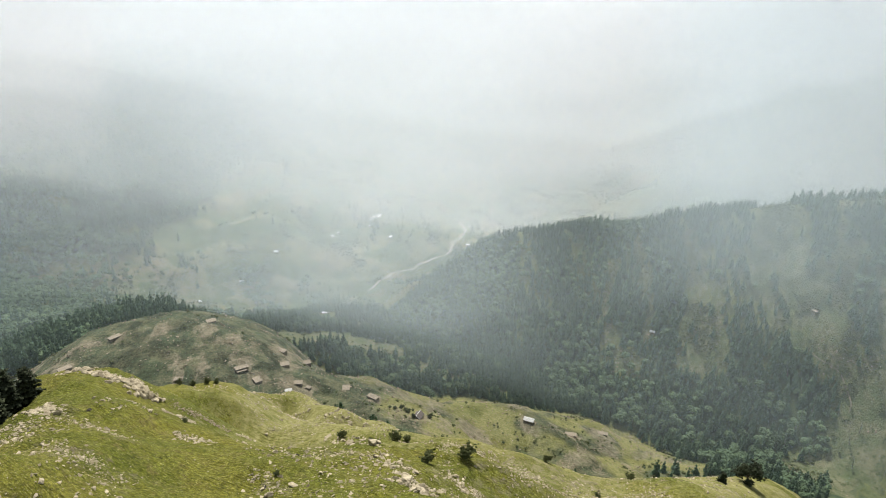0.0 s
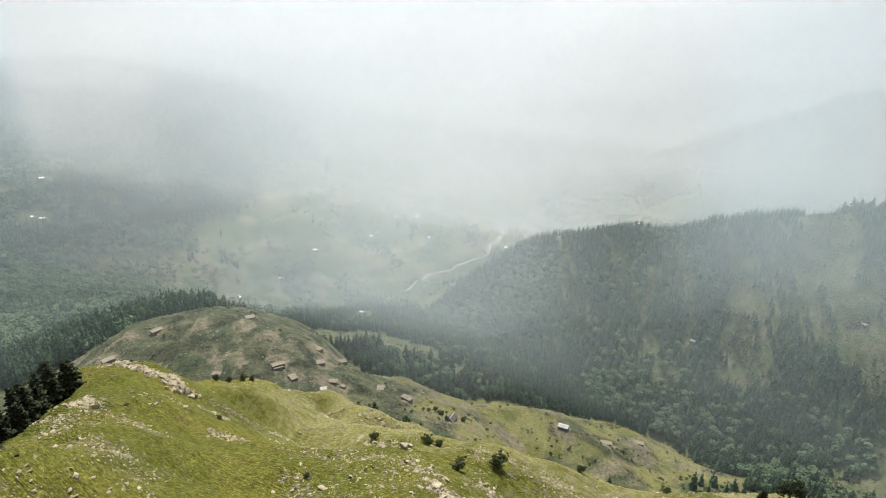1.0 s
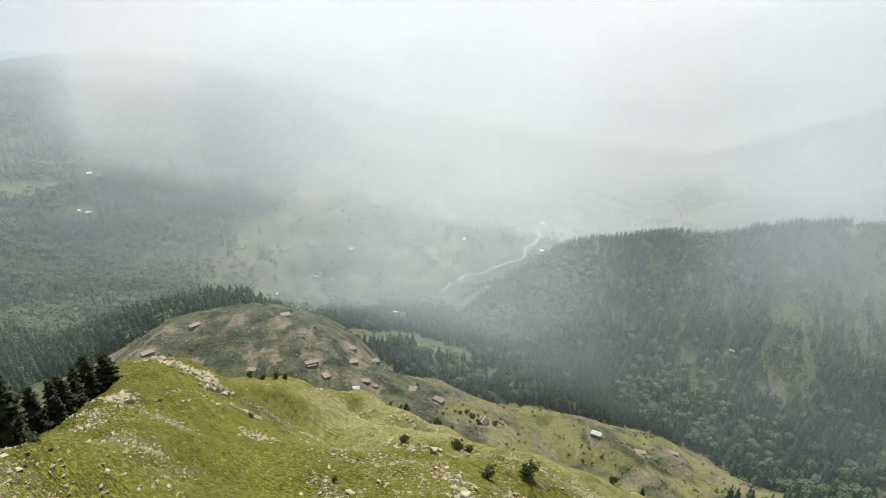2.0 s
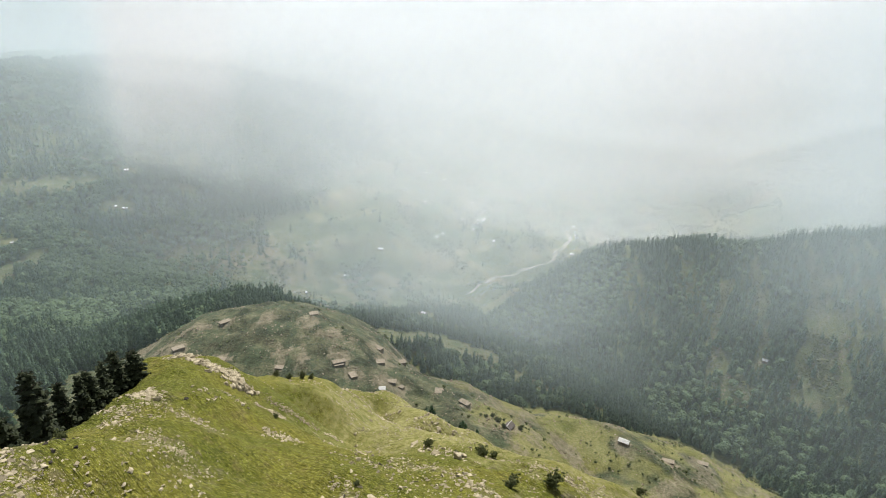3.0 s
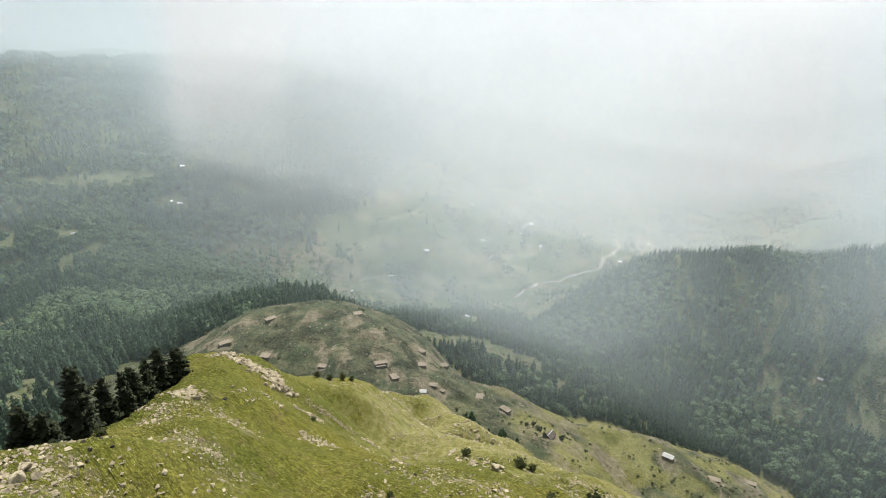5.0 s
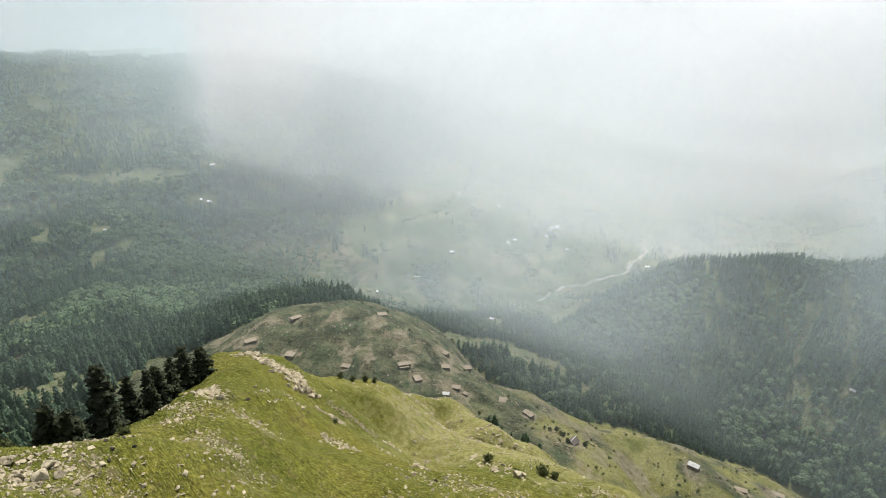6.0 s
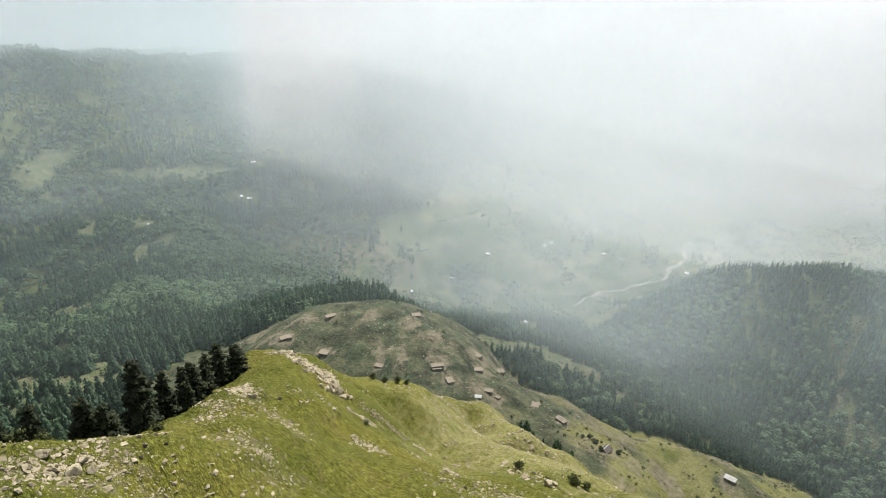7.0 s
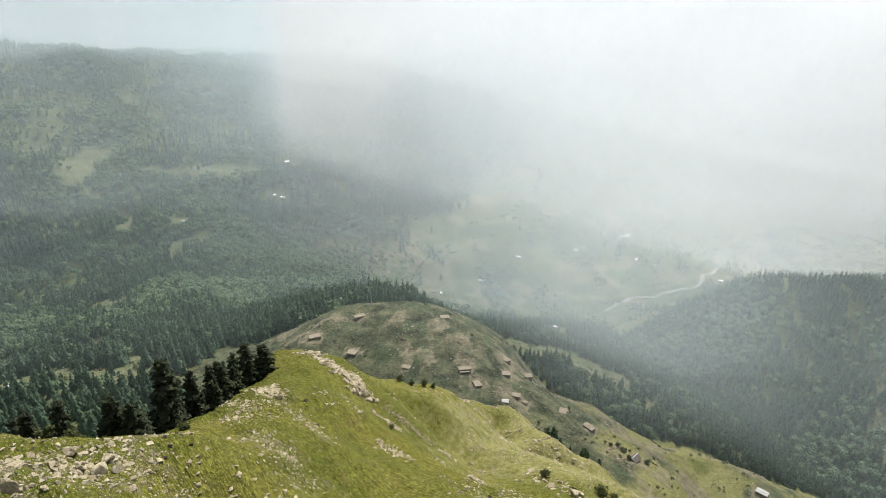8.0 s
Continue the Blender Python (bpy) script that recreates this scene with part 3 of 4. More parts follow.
def conifer(boughs, rng):
    """A far conifer, one high: needle sprays in a ragged cone, an added inner cone blocks light."""
    verts, tris = [], []
    lean, full, blunt = rng.uniform(-0.02, 0.02), rng.uniform(0.19, 0.26), rng.uniform(0.62, 0.85)
    verts.append((lean, 0, 0.9))
    for s in range(5):
        verts.append((0.10 * math.cos(1.2566 * s), 0.10 * math.sin(1.2566 * s), 0.04))
        tris.append((0, 1 + s, 1 + (s + 1) % 5))
    for k in range(boughs):
        f = ((k + 0.5) / boughs) ** 1.15
        wide = full * (1 - f) ** blunt * rng.uniform(0.75, 1.15) + 0.02
        a = 2.4 * k + rng.uniform(-0.5, 0.5)
        middle = Vector((0.55 * wide * math.cos(a) + lean * f, 0.55 * wide * math.sin(a), 0.1 + 0.86 * f))
        tent(verts, tris, middle, Vector((0.5 * math.cos(a), 0.5 * math.sin(a), 1)), 0.66 * wide + 0.02, 0.45, rng)
    tent(verts, tris, Vector((lean, 0, 0.95)), Vector((0, 0, 1)), 0.055, 0.8, rng)
    return np.array(verts), np.array(tris)


def broadleaf(boughs, rng):
    """A far broad-leaved tree, one high: sprays of leaves all over an uneven crown."""
    verts, tris = [], []
    wide, deep = rng.uniform(0.30, 0.40), rng.uniform(0.30, 0.38)
    lump = [rng.uniform(0.78, 1.15) for _ in range(5)]
    for k in range(boughs):
        up = 1 - 1.35 * (k + 0.5) / boughs
        a = 2.4 * k + rng.uniform(-0.3, 0.3)
        flat = math.sqrt(max(0.0, 1 - up * up)) * lump[int(a) % 5]
        out = Vector((flat * math.cos(a), flat * math.sin(a), up))
        middle = Vector((wide * out.x, wide * out.y, 0.6 + deep * out.z * lump[k % 5]))
        tent(verts, tris, middle, out, rng.uniform(0.8, 1.15) * 1.1 / math.sqrt(boughs) * 0.62, 0.1, rng)
    return np.array(verts), np.array(tris)


def scatter(name, kinds, spots, mat, rng):
    """Many trees in one mesh. spots: x, y, z, height, width, turn, kind."""
    allv, allt, at = [], [], 0
    for k, (verts, tris) in enumerate(kinds):
        mine = spots[spots[:, 6] == k]
        if not len(mine):
            continue
        c, s = np.cos(mine[:, 5])[:, None], np.sin(mine[:, 5])[:, None]
        vx, vy, vz = verts.T
        px = (c * vx - s * vy) * mine[:, 4:5] + mine[:, 0:1]
        py = (s * vx + c * vy) * mine[:, 4:5] + mine[:, 1:2]
        pz = vz * mine[:, 3:4] + mine[:, 2:3]
        allv.append(np.stack([px, py, pz], -1).reshape(-1, 3))
        allt.append((tris[None] + np.arange(len(mine))[:, None, None] * len(verts) + at).reshape(-1, 3))
        at += len(mine) * len(verts)
    return soup(name, np.concatenate(allv), np.concatenate(allt), mat)


def plant(low, high, gap, seed):
    """Spots for trees between two distances from the ridge, by what grows there."""
    rng = np.random.default_rng(seed)
    g = np.arange(-high, high, gap)
    x, y = np.meshgrid(g, g[g > -200])
    x, y = x.ravel() + rng.uniform(-0.5, 0.5, x.size) * gap, y.ravel() + rng.uniform(-0.5, 0.5, y.size) * gap
    r, a = np.hypot(x, y), np.degrees(np.arctan2(x, y))
    keep = (r > low) & (r < high) & (a > -63) & (a < 36)
    x, y, r, a = x[keep], y[keep], r[keep], a[keep]
    bare, shelf, dry, woods, glade, fields, river, track = covers(x, y)
    keep = rng.uniform(0, 1, len(x)) < 0.95 * woods ** 1.4 * ~river * ~track + 0.035 * (1 - woods) * (1 - bare) * (1 - fields) * ((y > 430) | (x < -145)) * ~river * ~track
    x, y = x[keep], y[keep]
    return x, y, height(x, y, False), rng


def woods():
    rng = random.Random(4)
    for low, high, gap, boughs in ((170, 300, 6.4, 44), (300, 480, 5.8, 30), (480, 640, 5.8, 18), (640, 950, 6.2, 13), (950, 1700, 8.8, 9), (1700, 2600, 14.0, 6)):
        pines, oaks = [conifer(boughs, rng) for _ in range(9)], [broadleaf(boughs + 2, rng) for _ in range(8)]
        x, y, z, nr = plant(low, high, gap, 11 + low)
        keep = (low > 200) | (x < -145)
        x, y, z = x[keep], y[keep], z[keep]
        west, east = step(-250, -330, x), step(60, 160, x)
        away_m = np.hypot(x, y)
        share = 0.32 + 0.34 * west * step(-820, -640, x) - 0.4 * west * step(900, 650, away_m) - 0.6 * step(900, 780, y) * step(190, 110, x) * (1 - west) + 0.7 * fbm(x, y, 170, 3, 44)
        share = share + 0.55 * step(255, 190, z) * east - 0.6 * step(215, 265, z) * east
        oak = (low > 200) & (nr.uniform(0, 1, len(x)) < np.clip(share, 0.04, 0.95))
        grown = 1 + 0.5 * west * step(300, 700, away_m) + 0.12 * fbm(x, y, 60, 2, 46)
        tall = np.where(oak, nr.uniform(7, 11.5, len(x)), nr.uniform(9.5, 18.5, len(x))) * grown
        wide = np.where(oak, tall * nr.uniform(0.95, 1.3, len(x)), tall * nr.uniform(0.85, 1.2, len(x)))
        spots = np.stack([x, y, z - 0.4, tall, wide, nr.uniform(0, 6.28, len(x)), np.where(oak, nr.integers(0, 8, len(x)), nr.integers(0, 9, len(x)))], 1)
        tagged(scatter("conifer_forest", pines, spots[~oak], PINE, rng), "dense dark green conifers on the mountain slopes", "forest", kind="stuff")
        if oak.any():
            tagged(scatter("broadleaf_forest", oaks, spots[oak], OAK, rng), "rounded green broad-leaved trees on the slopes", "forest", kind="stuff")

    kinds = [broadleaf(4, rng) for _ in range(4)]
    nr = np.random.default_rng(77)
    x, y = nr.uniform(-760, 560, 100000), nr.uniform(100, 2000, 100000)
    a = np.degrees(np.arctan2(x, y))
    glade = covers(x, y)[4]
    keep = (a > -63) & (a < 36) & (nr.uniform(0, 1, len(x)) < glade * (0.5 + 0.5 * step(150, 200, x)) * step(-0.2, 0.5, vnoise(x, y, 30, 14) + 0.3 + 0.3 * step(150, 200, x)) * (1 - 0.8 * step(1000, 1150, y) * step(0.35, -0.05, fbm(x + 0.6 * y, y * 0.35, 45, 3, 75))))
    x, y = x[keep], y[keep]
    tall = nr.uniform(0.8, 3.4, len(x)) * (1 + 0.9 * step(1000, 1200, y))
    spots = np.stack([x, y, height(x, y, False) - 0.2, tall, tall * 1.2, nr.uniform(0, 6.28, len(x)), nr.integers(0, 4, len(x))], 1)
    tagged(scatter("bushes", kinds, spots, SHRUB, rng), "low bushes dotted over the open slopes", "bushes", kind="stuff")
    x, y = nr.uniform(180, 520, 44000), nr.uniform(440, 810, 44000)
    keep = nr.uniform(0, 1, len(x)) < covers(x, y)[4] * step(-0.4, 0.5, fbm(x, y, 26, 3, 15)) * (0.4 + 0.6 * step(-0.1, 0.3, vnoise(x, y, 70, 16)))
    x, y = x[keep], y[keep]
    tall = 0.7 + 2.6 * nr.uniform(0, 1, len(x)) ** 2.4
    spots = np.stack([x, y, height(x, y, False) - 0.15, tall, tall * 1.3, nr.uniform(0, 6.28, len(x)), nr.integers(0, 4, len(x))], 1)
    tagged(scatter("bushes", kinds, spots, SHRUB, rng), "scrubby bushes on the open eastern slope", "bushes", kind="stuff")


woods()


# ---- mist, cloud and tinted haze ----
def mist_bank(radius, thick, seed):
    turn = np.radians(np.arange(-75, 62, 1.5))
    up = np.linspace(0, 1, 46)
    low, top = -60.0, 665.0 - 0.04 * radius
    u, a = np.meshgrid(up, turn, indexing="ij")
    wave = radius * (1 + 0.06 * np.sin(3.1 * a + seed) + 0.03 * np.sin(7.7 * a + 2 * seed))
    x, y, z = wave * np.sin(a), wave * np.cos(a), low + (top - low) * u
    x, y = x + 0.08 * radius * np.sin(2.3 * u + seed) * np.sin(a), y + 0.08 * radius * np.sin(2.3 * u + seed) * np.cos(a)
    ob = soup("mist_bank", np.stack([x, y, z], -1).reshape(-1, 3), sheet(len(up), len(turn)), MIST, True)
    above, az = z - height(x, y, False), np.degrees(a)
    axis, east, west = np.exp(-((az + 5) / 17) ** 2), step(9, 26, az), step(-33.5, -37.0, az)  # thickest along the valley's axis; sun glare put in as denser, whiter mist
    ceiling = 470 - 150 * axis - 70 * east + 110 * vnoise(x, y, 420, seed) + 50 * vnoise(x + 900, y, 170, seed + 7)
    if radius < 1100:
        dense = 0.20 + 0.36 * np.exp(-((az + 11) / 12) ** 2) + 0.17 * np.exp(-((az - 2) / 8) ** 2) + 0.06 * east
        dense = dense + 1.05 * step(12, 25, az) * step(300, 420, z + 40 * vnoise(x, y, 120, 11)) * (500 < radius < 800)  # drifts along the eastern crest
    else:
        dense = 0.40 + 0.2 * step(-46, -40, az) + 0.35 * step(-40, -32, az) - 0.25 * east
    gap = step(-29, -25, az) * step(-13, -18, az)  # a darker opening between two clouds
    ceiling = ceiling + 130 * gap
    cloud = CLOUD * step(ceiling - 210, ceiling + 170, z) * step(1150, 1600, radius) * (1 - 0.85 * west)
    edge = step(-36.4, -34.4, az + 1.0 * vnoise(z, x, 90, 3))  # a cloud with a crisp end hangs on the western slope
    cloud = cloud + 3.0 * edge * (1 - 0.8 * gap) * step(90, 400, z + 60 * vnoise(x, y, 260, 3) + 25 * vnoise(x, z, 80, 4)) * (1400 < radius)
    cloud = cloud + 0.6 * west * step(340, 480, z + 60 * vnoise(x, y, 300, 9)) * (1900 < radius)
    glow = np.exp(-((az + 4) / 15) ** 2)  # the bright sky shows through above the valley
    fade = step(1.0, 0.94, u) * step(-5, 40, above) * (1 - (0.35 + 0.5 * glow) * step(330, 500, z + 70 * vnoise(x, y, 350, 12)) * (1800 < radius))
    lay(ob, "vapour", np.clip((1 - np.exp(-0.001 * thick * (dense + cloud))) * fade, 0, 0.235))
    # bluer near, whiter far: light scattered by the air, put into the tint
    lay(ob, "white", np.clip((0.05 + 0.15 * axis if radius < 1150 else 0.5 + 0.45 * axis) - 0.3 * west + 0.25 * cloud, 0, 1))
    return tagged(ob, "thin sheet of tinted mist and hazy air over the valley", "mist", kind="stuff")


CLOUD = 1.6
BANKS = (250, 330, 450, 580, 720, 880, 1050, 1200, 1310, 1430, 1560, 1700, 1850, 2010, 2180, 2360, 2560, 2780, 3020, 3280, 3560, 3860, 4200)
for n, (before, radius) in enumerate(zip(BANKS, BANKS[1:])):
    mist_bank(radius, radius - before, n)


# ---- things ----
def part(name, bm, mat, parent, label="", at=None):
    """Links a bmesh as one mesh under a thing or a part."""
    data = bpy.data.meshes.new(name)
    bm.to_mesh(data)
    bm.free()
    data.materials.append(mat)
    ob = new(name, data)
    ob.parent = parent
    if at is not None:
        ob.matrix_basis = at
    return tagged(ob, label)


def base(name, x, y, z, turn, label, category, group=""):
    ob = new(name)
    ob.empty_display_size = 0.5
    ob.matrix_basis = pose(x, y, z, 0, 0, turn)
    return tagged(ob, label, category, group)


def hull_stone(points, rng, bevel=0.05):
    """An angular weathered stone about one metre across."""
    bm = bmesh.new()
    sx, sy, sz = rng.uniform(0.42, 0.6), rng.uniform(0.34, 0.5), rng.uniform(0.26, 0.42)
    for _ in range(points):
        v = Vector((rng.gauss(0, 1), rng.gauss(0, 1), rng.gauss(0, 1))).normalized()
        bm.verts.new((v.x * sx, v.y * sy, v.z * sz))
    made = bmesh.ops.convex_hull(bm, input=bm.verts)
    bmesh.ops.delete(bm, geom=[g for g in made["geom_interior"] + made["geom_unused"] if isinstance(g, bmesh.types.BMVert)], context="VERTS")
    bmesh.ops.dissolve_limit(bm, angle_limit=radians(14), verts=bm.verts, edges=bm.edges)
    if bevel:
        bmesh.ops.bevel(bm, geom=bm.edges[:], offset=bevel, segments=1, affect="EDGES", clamp_overlap=True)
    bmesh.ops.triangulate(bm, faces=bm.faces)
    return bm


def arrays(bm):
    bm.verts.index_update()
    out = np.array([v.co for v in bm.verts]), np.array([[v.index for v in f.verts] for f in bm.faces])
    bm.free()
    return out


def rocks():
    rng = random.Random(21)
    shapes = []
    for k in range(16):
        data = bpy.data.meshes.new("rock")
        bm = hull_stone(rng.randint(11, 18), rng, 0.03)
        bm.to_mesh(data)
        bm.free()
        data.materials.append(LIMESTONE)
        shapes.append(data)
    small = [arrays(hull_stone(10, rng, 0.0)) for _ in range(8)]
    loose, placed = [], 0
    for n, (x0, y0, x1, y1, wide, count, least, most) in enumerate(LEDGES):
        for k in range(int(count * (3.3 if 28 <= n < 33 else 4.0))):
            f, o = rng.random(), rng.gauss(0, 0.5) * wide * (1.7 if 28 <= n < 33 else 1.15)
            dx, dy = x1 - x0, y1 - y0
            long = math.hypot(dx, dy)
            x, y = x0 + f * dx - o * dy / long + rng.gauss(0, 0.5), y0 + f * dy + o * dx / long + rng.gauss(0, 0.5)
            size = (least + (most - least) * rng.random() ** 2.6) * (0.75 if 28 <= n < 33 else 1.0)
            if n == 11 or size < (0.95 if least < 0.7 else 1.1) or placed >= 330:
                loose.append((x, y, size, n))
                continue
            placed += 1
            z = float(height(np.array([x]), np.array([y]))[0])
            ob = new("rock", shapes[rng.randrange(16)])
            ob.matrix_basis = pose(x, y, z - (0.0 if n < 3 else 0.10) * size, rng.uniform(-20, 20), rng.uniform(-20, 20), rng.uniform(0, 360)) @ Matrix.Diagonal(
                (size, size * rng.uniform(0.6, 1.1), size * (rng.uniform(0.9, 1.3) if n < 3 else rng.uniform(0.6, 1.1)), 1))
            what = "large pale grey limestone boulder bedded in the grass" if size > 1.5 else "pale grey angular limestone rock in the short grass"
            tagged(ob, what, "rock", "limestone rocks on the ridge")
    nr = np.random.default_rng(3)
    for name, mat, mine, label in (("loose_stones", LIMESTONE, [s for s in loose if s[3] != 11], "loose pale limestone stones strewn over the grass"),
                                   ("brown_stones", BROWN_STONE, [s for s in loose if s[3] == 11], "reddish brown rubble on bare soil")):
        x, y, size = (np.array(c) for c in list(zip(*mine))[:3])
        spots = np.stack([x, y, height(x, y), size * 0.85, size * nr.uniform(0.8, 1.3, len(x)), nr.uniform(0, 6.28, len(x)), nr.integers(0, 8, len(x))], 1)
        tagged(scatter(name, small, spots, mat, rng), label, "stones", kind="stuff")
    x, y = nr.uniform(-105, 110, 80000), nr.uniform(46, 290, 80000)
    u, v = 0.65 * x - 0.76 * y, 0.76 * x + 0.65 * y
    keep = (0.8 * vnoise(u / 2.4, v, 6, 5) + 0.7 * vnoise(x, y, 24, 6) + 0.45 * step(-60, 10, x) + 0.55 * step(185, 220, y) + nr.uniform(-0.4, 0.4, len(x))) > 0.66
    x, y = x[keep], y[keep]
    size = 0.15 + 1.1 * nr.uniform(0, 1, len(x)) ** 3.6
    spots = np.stack([x, y, height(x, y) + 0.08 * size, size, size, nr.uniform(0, 6.28, len(x)), nr.integers(0, 8, len(x))], 1)
    tagged(scatter("pebbles", [arrays(hull_stone(7, rng, 0.0)) for _ in range(8)], spots, LIMESTONE, rng), "small pale stones scattered through the grass", "stones", kind="stuff")
    x, y = nr.uniform(-330, 240, 30000), nr.uniform(330, 570, 30000)
    shelf, dry = covers(x, y)[1:3]
    ledge = step(0.25, 0.6, 1 - np.abs(fbm(x, y * 1.8, 45, 3, 33)) * 2.4)
    keep = (shelf > 0.6) & (nr.uniform(0, 1, len(x)) < 0.05 + 0.2 * dry + 0.3 * ledge + 0.22 * step(-90, -20, x) * step(-0.1, 0.5, vnoise(x, y, 22, 15)))
    x, y = x[keep], y[keep]
    size = 0.3 + 2.0 * nr.uniform(0, 1, len(x)) ** 3.4
    spots = np.stack([x, y, height(x, y) + 0.05 * size, size, size, nr.uniform(0, 6.28, len(x)), nr.integers(0, 8, len(x))], 1)
    ex, ey = nr.uniform(180, 520, 16000), nr.uniform(440, 810, 16000)
    keep = nr.uniform(0, 1, len(ex)) < covers(ex, ey)[4] * step(0.0, 0.5, fbm(ex, ey * 0.6, 30, 3, 18) + 0.1)
    ex, ey = ex[keep], ey[keep]
    big = 0.4 + 2.2 * nr.uniform(0, 1, len(ex)) ** 3
    slope = np.stack([ex, ey, height(ex, ey, False) + 0.05 * big, big, big, nr.uniform(0, 6.28, len(ex)), nr.integers(0, 8, len(ex))], 1)
    tagged(scatter("scree", small, slope, BROWN_STONE, rng), "pale scree and boulders on the open eastern slope", "stones", kind="stuff")
    tagged(scatter("rubble", small, spots, BROWN_STONE, rng), "brown rubble on the slope round the huts", "stones", kind="stuff")


def boulder(x, y, size, tall, seed, label, mat=None):
    """A big weathered block with broken faces and clefts."""
    rng = random.Random(seed)
    bm = hull_stone(rng.randint(9, 13), rng, 0.04)
    bmesh.ops.subdivide_edges(bm, edges=bm.edges[:], cuts=2, use_grid_fill=True)
    bmesh.ops.triangulate(bm, faces=bm.faces)
    lift = Vector((seed * 3.1, seed * 1.7, 0))
    for v in bm.verts:
        crack = abs(noise.noise(v.co * 3.2 + lift))
        v.co *= 1 + 0.10 * noise.noise(v.co * 5 + lift) - 0.16 * max(0.0, 0.16 - crack) / 0.16
    data = bpy.data.meshes.new("boulder")
    bm.to_mesh(data)
    bm.free()
    data.materials.append(mat or LIMESTONE)
    ob = new("boulder", data)
    z = float(height(np.array([x]), np.array([y]))[0])
    ob.matrix_basis = pose(x, y, z + 0.12 * size * tall, rng.uniform(-12, 12), rng.uniform(-12, 12), rng.uniform(0, 360)) @ Matrix.Diagonal((size, size * 0.9, size * tall, 1))
    return tagged(ob, label, "boulder", "boulders on the ridge")


def boulders():
    flat, tall, block_label = "broad flat pale limestone slab bedded in the turf", "tall fissured grey limestone boulder", "large angular pale limestone boulder in the grass"
    for k, (x, y, size, high, label) in enumerate(((-34, 172, 3.6, 0.7, flat), (-24, 152, 3.2, 0.8, flat), (-17.7, 147.3, 3.4, 1.5, tall), (-16, 149, 2.4, 1.2, tall), (-5.1, 91, 3.2, 1.1, block_label),
                                                   (-2.5, 87, 2.4, 1.1, block_label), (-26.8, 85, 2.1, 0.8, flat), (-23.4, 87.6, 2.2, 0.6, flat), (-13.9, 89.2, 1.0, 1.1, block_label))):
        boulder(x, y, size, high, 500 + k, label)
    for k, (x, y, size, high, label) in enumerate(((-60.1, 117.4, 1.5, 0.8, block_label), (-60, 130, 2.6, 0.6, flat), (-62.2, 47.2, 3.0, 1.2, block_label), (-67, 58, 2.9, 0.9, block_label),
                                                   (-62.4, 55.8, 2.7, 1.0, block_label), (-60.7, 56.6, 2.6, 1.1, block_label), (-61.6, 58.9, 2.5, 1.0, block_label), (-59.3, 57.7, 1.8, 1.0, block_label),
                                                   (-72.5, 106.5, 3.0, 1.2, block_label), (-75, 108.5, 2.2, 1.0, block_label), (-69, 134, 3.2, 1.1, tall), (-72, 137, 2.6, 1.0, block_label))):
        boulder(x, y, size, high, 540 + k, label)
    # dark specks near x -60, taken for goats, get added stone shapes
    for k, (x, y, size) in enumerate(((-67.6, 109, 1.3), (-27.6, 107.4, 1.6), (-61, 67, 0.9), (-60, 69, 0.8), (-59, 66, 1.0), (-62, 70, 0.8), (-58, 64, 0.8), (-61.5, 72, 0.7), (-57.5, 68, 0.9), (-28, 88, 1.2))):
        # the second spot is a dark hollow, its dark put in as a stone
        boulder(x, y, size, 0.8, 580 + k, "dark stone shape in place of a dark speck in the grass", DARK_SPECK)


def clumps(centres, sizes, rng, flat=0.6):
    """Arrays of small ragged leaf clumps."""
    nr = np.random.default_rng(rng.randrange(1 << 30))
    c, s = np.asarray(centres, float), np.asarray(sizes, float)
    star = np.array([(1, 0, 0), (-1, 0, 0), (0, 1, 0), (0, -1, 0), (0, 0, 1), (0, 0, -1)], float)
    faces = np.array([(0, 2, 4), (2, 1, 4), (1, 3, 4), (3, 0, 4), (2, 0, 5), (1, 2, 5), (3, 1, 5), (0, 3, 5)])
    v = star[None] * nr.uniform(0.45, 1.35, (len(c), 6, 1)) + nr.uniform(-0.25, 0.25, (len(c), 6, 3))
    a = nr.uniform(0, 6.28, len(c))
    x, y = v[..., 0] * np.cos(a)[:, None] - v[..., 1] * np.sin(a)[:, None], v[..., 0] * np.sin(a)[:, None] + v[..., 1] * np.cos(a)[:, None]
    v = np.stack([x, y, v[..., 2] * flat], -1) * s[:, None, None] + c[:, None]
    return v.reshape(-1, 3), (faces[None] + 6 * np.arange(len(c))[:, None, None]).reshape(-1, 3)


def rod(bm, a, b, ra, rb, sides=6):
    """A tapered stick from a to b."""
    a, b = Vector(a), Vector(b)
    m = Matrix.Translation((a + b) / 2) @ (b - a).to_track_quat("Z", "Y").to_matrix().to_4x4()
    bmesh.ops.create_cone(bm, cap_ends=True, segments=sides, radius1=ra, radius2=rb, depth=(b - a).length, matrix=m)


